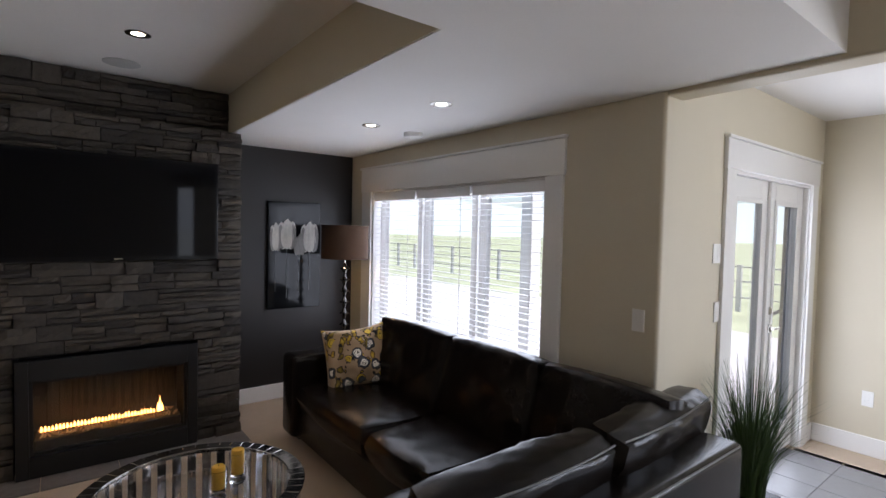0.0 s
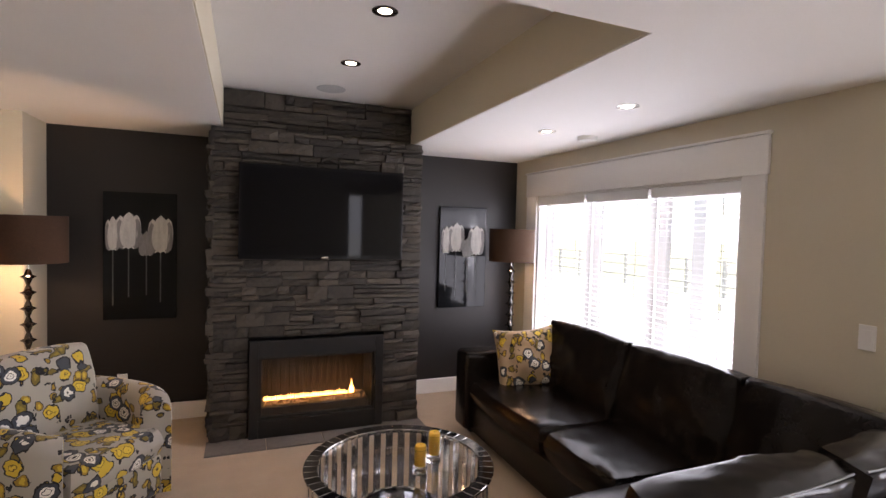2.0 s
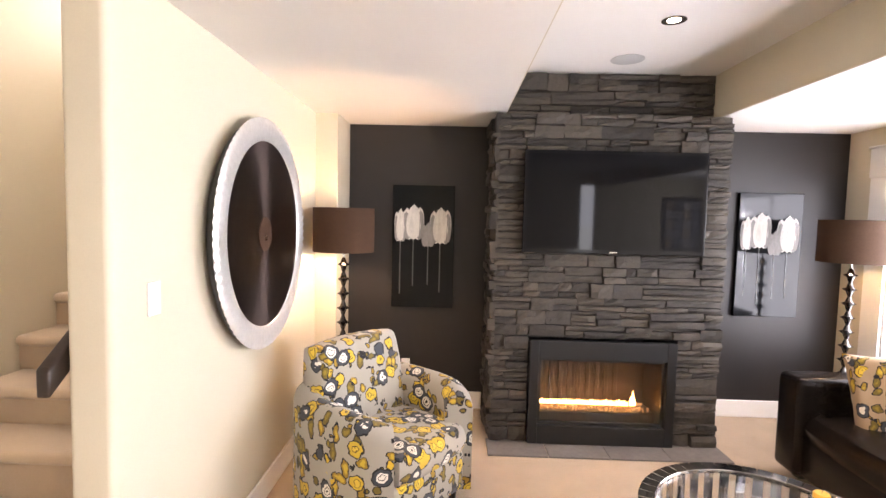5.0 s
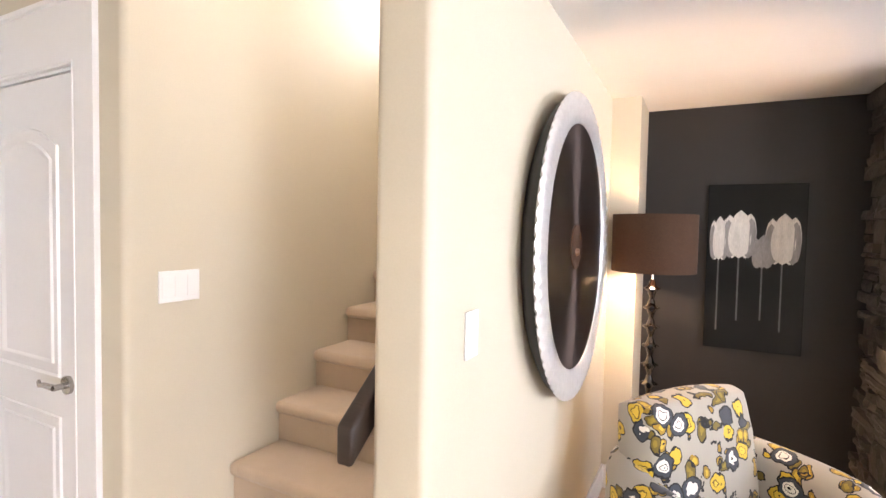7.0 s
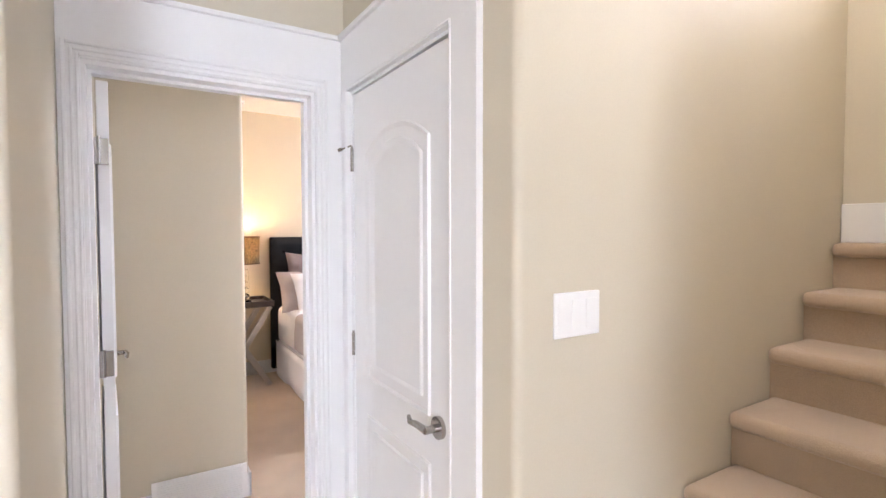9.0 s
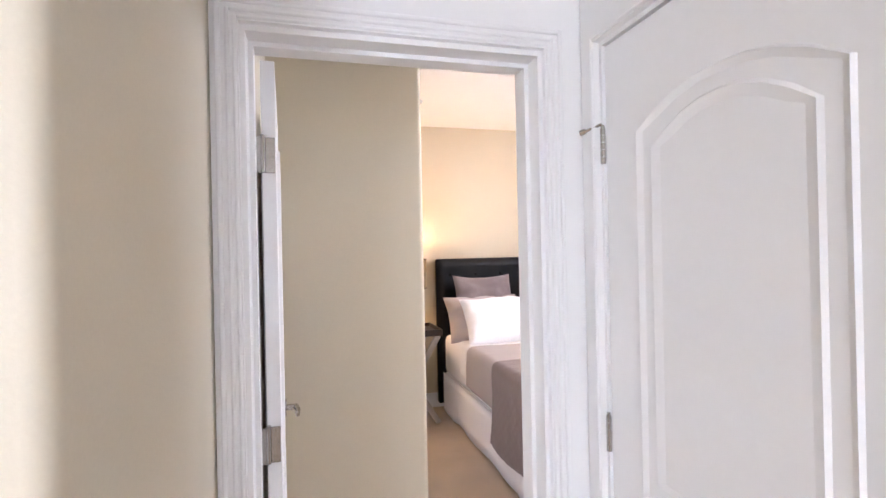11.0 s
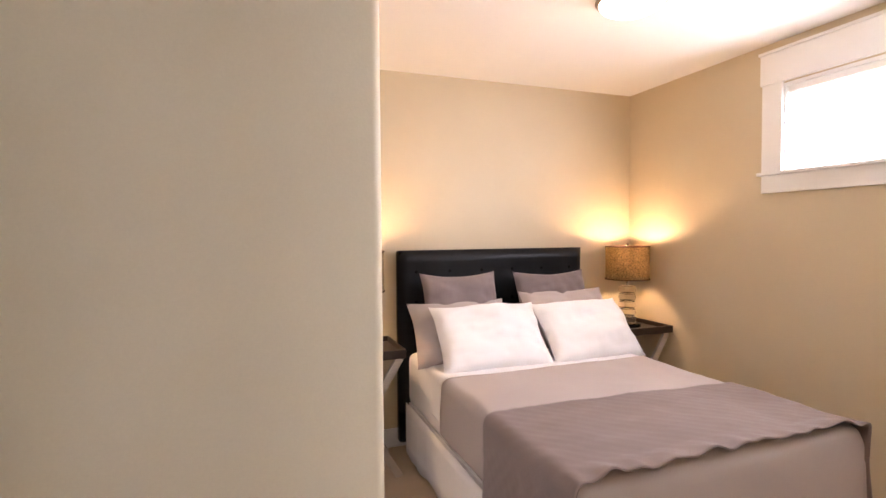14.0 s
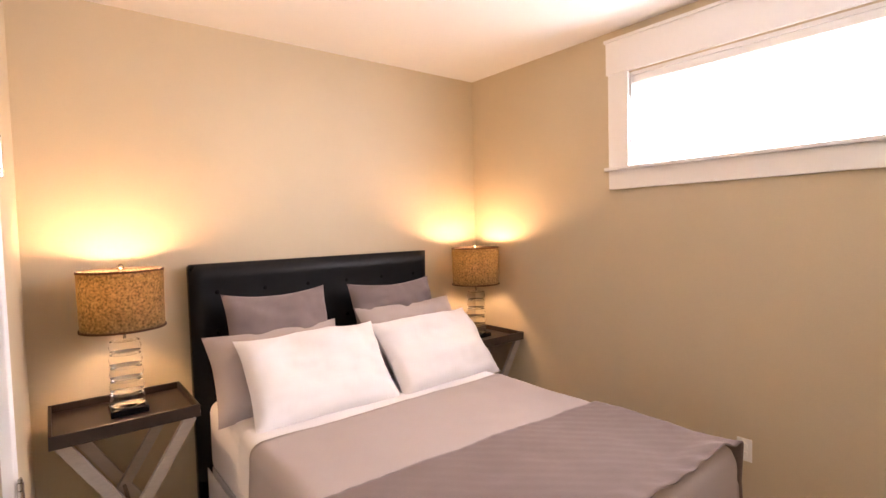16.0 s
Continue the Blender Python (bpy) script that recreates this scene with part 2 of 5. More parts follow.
M_STEM = material("grey_stem_print", (0.075, 0.08, 0.078), 0.5, vary=0.4, big=9, scale=60)
M_TULIPGREY = material("grey_petal_print", (0.26, 0.25, 0.24), 0.55, vary=0.35, big=14, scale=90, stretch=(3, 1, 0.5))
M_ART = material("black_gloss_print", (0.006, 0.007, 0.008), 0.06, vary=0.1, spec=0.2)
M_SIDING = material("weathered_fence_wood", (0.52, 0.51, 0.49), 0.8, vary=0.1)

# ---- builders ----
def bx(bm, x0, x1, y0, y1, z0, z1, bevel=0.0, seg=2):
    got = bmesh.ops.create_cube(bm, size=1, matrix=Matrix.Translation(((x0 + x1) / 2, (y0 + y1) / 2, (z0 + z1) / 2)) @ Matrix.Diagonal((abs(x1 - x0), abs(y1 - y0), abs(z1 - z0), 1)))
    if bevel:
        edges = list({e for v in got["verts"] for e in v.link_edges})
        bmesh.ops.bevel(bm, geom=edges, offset=bevel, segments=seg, affect="EDGES", profile=0.5)
    return got["verts"]


def rod(bm, a, b, r, seg=12, r2=None):
    a, b = Vector(a), Vector(b)
    m = Matrix.Translation((a + b) / 2) @ (b - a).to_track_quat("Z", "Y").to_matrix().to_4x4()
    bmesh.ops.create_cone(bm, cap_ends=True, segments=seg, radius1=r, radius2=r if r2 is None else r2, depth=(b - a).length, matrix=m)


def lathe(bm, profile, seg=32, at=(0, 0, 0), closed=False):
    rings = []
    for r, z in profile:
        rings.append([bm.verts.new((at[0] + r * math.cos(2 * math.pi * k / seg), at[1] + r * math.sin(2 * math.pi * k / seg), at[2] + z)) for k in range(seg)])
    pairs = list(zip(rings, rings[1:])) + ([(rings[-1], rings[0])] if closed else [])
    for lo, hi in pairs:
        for k in range(seg):
            bm.faces.new((lo[k], lo[(k + 1) % seg], hi[(k + 1) % seg], hi[k]))
    if not closed:
        for ring, flip in ((rings[0], True), (rings[-1], False)):
            if (ring[0].co - ring[seg // 2].co).length > 1e-4:
                bm.faces.new(ring[::-1] if flip else ring)
    return rings


def part(name, bm, mat, parent=None, label="", smooth=False, at=None):
    me = bpy.data.meshes.new(name)
    bmesh.ops.recalc_face_normals(bm, faces=bm.faces)
    if smooth:
        for f in bm.faces:
            f.smooth = True
    bm.to_mesh(me)
    bm.free()
    if smooth:
        me.set_sharp_from_angle(angle=radians(48))
    me.materials.append(mat)
    ob = new(name, me)
    if parent:
        ob.parent = parent
    if at:
        ob.location = at
    if label:
        ob["label"] = label
    return ob


def boxpart(name, mat, parent, x0, x1, y0, y1, z0, z1, bevel=0.0, label="", smooth=False):
    bm = bmesh.new()
    bx(bm, x0, x1, y0, y1, z0, z1, bevel)
    return part(name, bm, mat, parent, label, smooth)


def thing(name, at, turn, label, category, group="", kind=""):
    ob = new(name)
    ob.empty_display_size = 0.1
    ob.matrix_world = pose(*at, 0, 0, turn)
    return tagged(ob, label, category, group, kind)


def structure(name, bm, mat, label, category):
    return tagged(part(name, bm, mat), label, category, kind="structure")


def wall(name, axis, p0, p1, a0, a1, z0, z1, holes, mat, label, rounded=()):
    """A wall between p0 and p1 across axis, from a0 to a1 along it, with holes (a, b, low, high) right through; rounded names (x, y) of bullnose corners."""
    bm = bmesh.new()
    cuts = sorted({a0, a1, *[h[0] for h in holes], *[h[1] for h in holes]})
    for lo, hi in zip(cuts, cuts[1:]):
        spans, at = [], z0
        for h in sorted((h for h in holes if h[0] <= lo and h[1] >= hi), key=lambda h: h[2]):
            spans.append((at, h[2]))
            at = h[3]
        spans.append((at, z1))
        for s, e in spans:
            if e - s > 1e-4:
                bx(bm, *((p0, p1, lo, hi) if axis == "x" else (lo, hi, p0, p1)), s, e)
    bmesh.ops.remove_doubles(bm, verts=bm.verts, dist=1e-5)
    soft = [e for e in bm.edges if any(all(abs(v.co.x - x) < 1e-4 and abs(v.co.y - y) < 1e-4 for v in e.verts) for x, y in rounded)]
    if soft:
        bmesh.ops.bevel(bm, geom=soft, offset=0.022, segments=6, affect="EDGES", profile=0.5)
    ob = structure(name, bm, mat, label, "wall")
    if soft:
        for f in ob.data.polygons:
            f.use_smooth = True
        ob.data.set_sharp_from_angle(angle=radians(40))
    return ob


def tube(bm, pts, r, n=6):
    """One unbroken round cord through the points."""
    rings = []
    for i, p in enumerate(pts):
        d = (pts[min(i + 1, len(pts) - 1)] - pts[max(i - 1, 0)]).normalized()
        q = d.to_track_quat("Z", "Y")
        rings.append([bm.verts.new(p + q @ Vector((r * math.cos(2 * math.pi * j / n), r * math.sin(2 * math.pi * j / n), 0))) for j in range(n)])
    for a, b in zip(rings, rings[1:]):
        for j in range(n):
            bm.faces.new((a[j], a[(j + 1) % n], b[(j + 1) % n], b[j]))
    bm.faces.new(rings[0][::-1])
    bm.faces.new(rings[-1])


def cushion(name, mat, parent, sx, sy, sz, m, puff=0.35, seed=0, wrinkle=0.006, label="", soft=0.35):
    """A stuffed cushion sx by sy by sz, its faces swelling towards the middle, with creases."""
    bm = bmesh.new()
    bmesh.ops.create_cube(bm, size=2)
    bmesh.ops.subdivide_edges(bm, edges=bm.edges, cuts=23, use_grid_fill=True)
    for v in bm.verts:
        x, y, z = v.co
        fx, fy = 1 - abs(x) ** 5, 1 - abs(y) ** 5
        swell = (max(0.0, (1 - x * x)) * max(0.0, (1 - y * y))) ** 0.4
        edge = 1 - puff + puff * swell
        zz = z * edge
        rx = x * (1 - 0.06 * (1 - abs(z)) * 0 - 0.05 * abs(z) * (y * y))
        ry = y * (1 - 0.05 * abs(z) * (x * x))
        k = noise.noise(Vector((x * 2.2 + seed * 7.1, y * 2.2, z + seed)))
        k2 = noise.noise(Vector((x * 7 + seed, y * 2.2, z * 2 + seed * 3))) + 0.6 * noise.noise(Vector((x * 15 + seed, y * 4.0, z + seed)))
        b = soft
        px = rx * (1 - b + b * math.sqrt(max(0, 1 - ry * ry / 2 - z * z / 2 + ry * ry * z * z / 3)))
        py = ry * (1 - b + b * math.sqrt(max(0, 1 - rx * rx / 2 - z * z / 2 + rx * rx * z * z / 3)))
        pz = zz * (1 - b + b * math.sqrt(max(0, 1 - rx * rx / 2 - ry * ry / 2 + rx * rx * ry * ry / 3)))
        v.co = (px * sx / 2, py * sy / 2, pz * sz / 2 + (k * 1.6 + k2) * wrinkle)
        v.co.y += wrinkle * 0.7 * abs(y) ** 6 * y * noise.noise(Vector((x * 11 + seed * 3, z * 1.5, seed)))
    bm.transform(m)
    return part(name, bm, mat, parent, label, smooth=True)


def pillow(name, mat, parent, w, h, d, m, seed=0, label="", dip=0.06):
    """A pillow w by h, d thick, with pinched corners and sagging edges, lying in its own x-y plane."""
    bm = bmesh.new()
    n = 26
    grids = []
    for side in (1, -1):
        g = []
        for i in range(n + 1):
            row = []
            for j in range(n + 1):
                u, v = 2 * i / n - 1, 2 * j / n - 1
                th = (max(0, 1 - u ** 4) * max(0, 1 - v ** 4)) ** 0.55
                pinch = 1 - 0.07 * (1 - abs(u)) * 0 - 0.06 * (1 - v * v) * abs(u) ** 3
                pinv = 1 - dip * (1 - u * u) * abs(v) ** 3
                k = noise.noise(Vector((u * 1.7 + seed * 3.3, v * 1.7, side * 2.0 + seed)))
                k2 = noise.noise(Vector((u * 5 + seed, v * 5, side + seed)))
                row.append((u * pinch * w / 2, v * pinv * h / 2, side * th * d / 2 * (1 + 0.38 * k) + (0.011 * k2 + 0.005 * noise.noise(Vector((u * 11 + seed, v * 4, side + seed)))) * (th + 0.15) + 0.014 * k))
            g.append(row)
        grids.append(g)
    vs = {}
    for s in (0, 1):
        for i in range(n + 1):
            for j in range(n + 1):
                border = i in (0, n) or j in (0, n)
                if s == 1 and border:
                    vs[s, i, j] = vs[0, i, j]
                else:
                    vs[s, i, j] = bm.verts.new(grids[s][i][j])
    for s in (0, 1):
        for i in range(n):
            for j in range(n):
                bm.faces.new((vs[s, i, j], vs[s, i + 1, j], vs[s, i + 1, j + 1], vs[s, i, j + 1]))
    bm.transform(m)
    return part(name, bm, mat, parent, label, smooth=True)

# ---- the shell of the place ----
LOW, TRAY, HIGH = 2.31, 2.62, 2.76
bm = bmesh.new()
bx(bm, -7.2, 3.2, -3.6, 4.9, -0.2, 0.0)
structure("floor", bm, M_CARPET, "beige cut-pile carpet over the whole lower floor", "floor")
bm = bmesh.new()
bx(bm, 3.2, 5.24, -3.6, 1.5, -0.2, -0.003)
structure("floor_nook", bm, M_GROUT, "grey grouted bed under the slate-grey floor tiles", "floor")

bm = bmesh.new()
bx(bm, 5.24, 5.75, -3.6, 1.5, -0.2, 0.0)
structure("floor_carpet_strip", bm, M_CARPET, "beige carpet strip along the nook wall", "floor")

wall("wall_east", "x", 3.2, 3.35, 1.39, 4.82, 0, LOW + 0.5, [(2.13, 4.25, 0.55, 1.945)], M_WALL, "beige painted wall with the wide living room window", rounded=((3.2, 1.39),))
wall("wall_north", "y", 4.665, 4.82, -1.05, 3.2, 0, 2.9, [], M_ACCENT, "charcoal painted feature wall behind the stone fireplace")
wall("wall_patio", "y", 1.39, 1.54, 3.2 + 0.15, 5.6, 0, 2.8, [(3.98, 5.33, 0, 2.02)], M_WALL, "beige painted wall around the patio doors")
# The hole is added out of view for the nook daylight lamp.
wall("wall_nook_east", "x", 5.6, 5.75, -3.6, 1.54, 0, 2.8, [(-2.95, -0.85, 0.6, 2.1)], M_WALL, "beige painted end wall of the dining nook")
wall("wall_mirror", "x", -1.075, -0.935, 2.06, 4.665, 0, 2.9, [], M_WALL, "beige painted wall beside the staircase", rounded=((-1.075, 2.06), (-0.935, 2.06)))
bm = bmesh.new()
bx(bm, -0.935, -0.775, 4.24, 4.665, 0, LOW)
structure("wall_jog", bm, M_WALL, "beige boxed-out wall corner beside the charcoal wall", "wall")
wall("wall_south", "y", -3.6, -3.45, -2.52, 5.6, 0, 2.8, [(2.78, 3.08, 0.85, 2.35)], M_WALL, "beige painted wall behind the sitting area")
wall("wall_stair", "x", -2.17, -2.05, 2.1, 3.9, 0, 4.8, [], M_WALL, "beige painted wall running up along the stairs", rounded=((-2.05, 2.1),))
wall("wall_closet", "y", 2.1, 2.22, -3.11, -2.17, 0, 2.8, [(-3.03, -2.30, 0, 2.046)], M_WALL, "beige painted wall with the closet door")
wall("wall_door", "x", -3.25, -3.11, 1.0, 2.22, 0, 2.8, [(1.25, 1.98, 0, 2.045)], M_WALL, "beige painted wall with the bedroom doorway")
wall("wall_vestibule", "y", 1.06, 1.19, -3.11, -2.4, 0, 2.8, [], M_WALL, "beige painted side wall of the small vestibule", rounded=((-2.4, 1.19),))
wall("wall_hall_west", "x", -2.52, -2.4, -3.45, 1.06, 0, 2.8, [], M_WALL, "beige painted hall wall")
bm = bmesh.new()
bx(bm, -2.05, -1.076, 3.76, 3.88, 1.3, 2.53)
structure("wall_landing", bm, M_WALL, "beige painted half wall behind the top stair", "wall")
bm = bmesh.new()
bx(bm, -2.05, -1.076, 3.735, 3.905, 2.531, 2.56, 0.004, 1)
structure("trim_landing_cap", bm, M_TRIM, "white painted cap on the half wall", "trim")
wall("wall_stair_window", "y", 4.9, 5.0, -3.0, -0.935, 0, 4.8, [(-2.5, -1.1, 2.7, 4.3)], M_WALL, "beige painted upstairs wall with a bright window")
bm = bmesh.new()
bx(bm, -3.0, -2.17, 3.72, 3.84, 0, 4.8)
bx(bm, -1.075, -0.935, 4.665, 4.9, 0, 4.8)
bx(bm, -1.075, -0.935, 2.06, 4.665, 2.9, 4.8)
bx(bm, -2.17, -1.076, 2.04, 2.10, 2.62, 4.8)
structure("wall_stairwell", bm, M_WALL, "beige painted upper walls of the stairwell", "wall")
bm = bmesh.new()
bx(bm, -3.1, -0.8, 2.06, 5.0, 4.8, 4.9)
structure("ceiling_stairwell", bm, M_CEIL, "white painted ceiling over the stairwell", "ceiling")

# bedroom
wall("wall_bed_north", "y", 4.71, 4.86, -6.85, -3.11, 0, 2.9, [(-5.33, -3.42, 1.95, 2.49)], M_WALL_BED, "tan painted bedroom wall with a high window")
wall("wall_bed_west", "x", -6.85, -6.70, 1.78, 4.71, 0, 2.9, [], M_WALL_BED, "tan painted bedroom wall behind the bed")
wall("wall_bed_east", "x", -3.25, -3.11, 2.22, 4.71, 0, 2.9, [], M_WALL_BED, "tan painted bedroom wall beside the doorway")
wall("wall_bed_south", "y", 1.78, 1.905, -6.70, -4.3, 0, 2.9, [(-5.13, -4.40, 0, 2.04)], M_WALL_BED, "tan painted wall with a white door")
wall("wall_partition", "x", -4.3, -4.18, 0.0, 1.905, 0, 2.9, [], M_WALL, "beige painted partition wall facing the bedroom doorway", rounded=((-4.18, 1.905),))
bm = bmesh.new()
bx(bm, -5.3, -4.3, 1.3, 1.4, 0, 2.9)
# Added close behind the open door so that its gap stays dark.
bx(bm, -4.18, -3.25, 1.11, 1.225, 0, 2.9)
bx(bm, -4.18, -3.25, -0.12, 0.0, 0, 2.9)
bx(bm, -3.25, -3.11, -0.12, 1.0, 0, 2.9)
structure("wall_bed_passage", bm, M_WALL, "beige painted walls added to close the bedroom passage and darken the door gap", "wall")
bm = bmesh.new()
bx(bm, -6.85, -3.11, -0.12, 4.86, HIGH, 2.9)
structure("ceiling_bedroom", bm, M_CEIL, "white painted bedroom ceiling", "ceiling")
bm = bmesh.new()
bx(bm, -4.28, -3.25, 0.0, 2.215, 2.42, HIGH)
structure("ceiling_bed_soffit", bm, M_CEIL, "white boxed soffit inside the bedroom entry", "ceiling")

# ceilings of the living room: low soffit round a raised tray, beam to the nook
bm = bmesh.new()
for b in ((-0.935, 0.425, 0.69, 4.665), (1.91, 3.2, 0.69, 4.665), (0.425, 1.91, 0.69, 1.525)):
    bx(bm, *b, LOW, TRAY + 0.1)
structure("ceiling_soffit", bm, M_CEIL, "white painted low ceiling round the raised tray", "ceiling")
for nm, b in (("wall_tray_east", (1.903, 1.9102, 1.525, 4.26)), ("wall_tray_south", (0.425, 1.903, 1.5252, 1.532)), ("wall_tray_west", (0.4248, 0.432, 1.532, 4.26))):
    bm = bmesh.new()
    bx(bm, *b, LOW + 0.004, TRAY)
    structure(nm, bm, M_WALL, "beige painted side of the raised ceiling tray", "wall")
bm = bmesh.new()
bx(bm, -1.075, 3.2, -3.6, 4.665, TRAY, 2.8)
bx(bm, -3.3, -1.075, -3.6, 2.04, TRAY, 2.8)
bx(bm, -3.3, -2.05, 2.04, 2.22, TRAY, 2.8)
structure("ceiling_tray", bm, M_CEIL, "white painted upper ceiling", "ceiling")
bm = bmesh.new()
bx(bm, 3.2, 5.75, -3.6, 1.54, 2.52, 2.8)
structure("ceiling_nook", bm, M_CEIL, "white painted ceiling of the dining nook", "ceiling")
bm = bmesh.new()
bx(bm, 3.2, 3.35, -3.45, 1.39, 2.285, TRAY, 0.012)
structure("wall_beam", bm, M_WALL, "beige boxed beam between sitting area and nook", "wall")

# baseboards
bm = bmesh.new()
for b in ((1.99, 3.185, 4.65, 4.665), (-0.775, 0.34, 4.65, 4.665), (3.185, 3.2, 1.39, 4.65), (-0.935, -0.92, 2.06, 4.24), (-0.935, -0.775, 4.225, 4.24), (-1.05, -0.92, 2.045, 2.06),
          (3.35, 3.86, 1.375, 1.39), (5.45, 5.585, 1.375, 1.39), (5.585, 5.6, -3.4, 1.375), (-2.4, -2.385, -3.4, 1.19), (-3.11, -2.4, 1.19, 1.205),
          (-6.685, -3.25, 4.695, 4.71), (-6.70, -6.685, 1.92, 4.695), (-4.18, -4.165, 0.0, 1.92), (-6.685, -5.222, 1.905, 1.92), (-4.308, -4.165, 1.905, 1.92)):
    bx(bm, *b, 0, 0.14, 0.004, 1)
structure("baseboard", bm, M_TRIM, "white painted baseboards along the walls", "baseboard")

# outdoors
bm = bmesh.new()
bmesh.ops.create_grid(bm, x_segments=8, y_segments=8, size=400)
bm.transform(Matrix.Translation((0, 0, -0.25)))
structure("ground", bm, M_GRASS, "green lawn outside the windows", "ground")

# ---- openings: casings, doors, windows ----
def casing(name, axis, face, out, a0, a1, top, leg0, leg1, label, low=0.0, head=0.21, cap=0.0, beads=3):
    """White trim round an opening: face is the wall's surface, out the way it faces (+1 or -1)."""
    ob = thing(name, (0, 0, 0), 0, label, "trim", kind="structure")

    def piece(nm, lo, hi, z0, z1, thick, bevel=0.003):
        p, q = sorted((face + 0.001 * out, face + thick * out))
        b = (p, q, lo, hi) if axis == "x" else (lo, hi, p, q)
        boxpart(nm, M_TRIM, ob, *b, z0, z1, bevel, smooth=True)

    rolls = ((0.003, 0.012, 0.0235), (0.018, 0.027, 0.0245), (0.036, 0.048, 0.0262))[:beads]
    if leg0:
        piece("jamb_board", a0 - leg0, a0, low, top, 0.02, 0.0)
        for u, v, d in rolls:
            piece("jamb_bead", a0 - v, a0 - u, low, top + v, d, 0.0036)
    if leg1:
        piece("jamb_board", a1, a1 + leg1, low, top, 0.02, 0.0)
        for u, v, d in rolls:
            piece("jamb_bead", a1 + u, a1 + v, low, top + v, d, 0.0036)
    piece("head_board", a0 - leg0 - cap, a1 + leg1 + cap, top, top + head, 0.0202 if beads else 0.024, 0.0 if beads else 0.003)
    for u, v, d in rolls:
        piece("head_bead", a0 - u, a1 + u, top + u, top + v, d - 0.0002, 0.0036)
    piece("head_cap", a0 - leg0 - cap - 0.008, a1 + leg1 + cap + 0.008, top + head, top + head + 0.018, 0.036)
    return ob


def moulding(bm, pts, y, thick=0.007, wide=0.028):
    """A raised strip along a closed outline of (x, z) points on the plane y."""
    c = Vector((sum(p[0] for p in pts) / len(pts), sum(p[1] for p in pts) / len(pts)))
    rings = []
    for inset, up in ((0, 0), (0.25, 1), (0.6, 0.45), (1, 0)):
        ring = []
        for k, p in enumerate(pts):
            a, b = Vector(pts[k - 1]), Vector(pts[(k + 1) % len(pts)])
            t = (b - a).normalized()
            nrm = Vector((-t.y, t.x))
            if nrm.dot(c - Vector(p)) < 0:
                nrm = -nrm
            q = Vector(p) + nrm * inset * wide
            ring.append(bm.verts.new((q.x, y + up * thick, q.y)))
        rings.append(ring)
    for r0, r1 in zip(rings, rings[1:]):
        for k in range(len(pts)):
            j = (k + 1) % len(pts)
            bm.faces.new((r0[k], r0[j], r1[j], r1[k]))


def lever(parent, x, z, y, way):
    """A lever handle on the plane y (towards +y), its grip pointing way along x."""
    bm = bmesh.new()
    rod(bm, (x, y, z), (x, y + 0.012, z), 0.032, 24)
    rod(bm, (x, y + 0.010, z), (x, y + 0.05, z), 0.011, 14)
    rod(bm, (x, y + 0.046, z), (x + 0.055 * way, y + 0.052, z + 0.004), 0.011, 12, 0.009)
    rod(bm, (x + 0.053 * way, y + 0.052, z + 0.004), (x + 0.088 * way, y + 0.05, z - 0.003), 0.009, 12, 0.008)
    rod(bm, (x + 0.086 * way, y + 0.05, z - 0.004), (x + 0.103 * way, y + 0.046, z + 0.010), 0.008, 12, 0.006)
    part("door_handle", bm, M_NICKEL, parent, "brushed nickel lever handle", smooth=True)


def panel_door(name, wide, high, m, label, hinge_side=-1, handle=True):
    """A white moulded two-panel door with an arched upper panel; local x runs across it from its hinges, faces to +-y."""
    ob = thing(name, (0, 0, 0), 0, label, "door", kind="structure")
    ob.matrix_world = m
    boxpart("door_leaf", M_TRIM, ob, 0, wide, -0.0175, 0.0175, 0.01, high, 0.002)
    for side in (1, -1):
        bm = bmesh.new()
        x0, x1 = 0.12, wide - 0.12
        arch = [(x0, 0.98), (x1, 0.98), (x1, high - 0.24)]
        arch += [(x0 + (x1 - x0) * k / 8, high - 0.24 + 0.075 * (1 - (abs(k - 4) / 4) ** 2.2)) for k in range(7, 0, -1)] + [(x0, high - 0.24)]
        field = [(x0 + 0.045 + (x - x0) * (x1 - x0 - 0.09) / (x1 - x0), z + (0.045 if z < 1.0 else -0.045)) for x, z in arch]
        moulding(bm, arch, 0.0172, 0.008, 0.02)
        moulding(bm, field, 0.0172, 0.007, 0.03)
        for inset, thick, wide_strip in ((0.0, 0.008, 0.02), (0.045, 0.007, 0.03)):
            moulding(bm, [(x0 + inset, 0.22 + inset), (x1 - inset, 0.22 + inset), (x1 - inset, 0.84 - inset), (x0 + inset, 0.84 - inset)], 0.0172, thick, wide_strip)
        if side < 0:
            bm.transform(Matrix.Diagonal((1, -1, 1, 1)))
        part("door_panel", bm, M_TRIM, ob, smooth=True)
    if handle:
        lever(ob, wide - 0.07, 0.965, 0.0175, -1)
        bm = bmesh.new()
        rod(bm, (wide - 0.07, -0.0175, 0.965), (wide - 0.07, -0.03, 0.965), 0.032, 24)
        rod(bm, (wide - 0.07, -0.03, 0.965), (wide - 0.07, -0.065, 0.965), 0.011, 14)
        rod(bm, (wide - 0.06, -0.062, 0.965), (wide - 0.18, -0.064, 0.962), 0.009, 12)
        part("door_handle", bm, M_NICKEL, ob, "brushed nickel lever handle", smooth=True)
    return ob


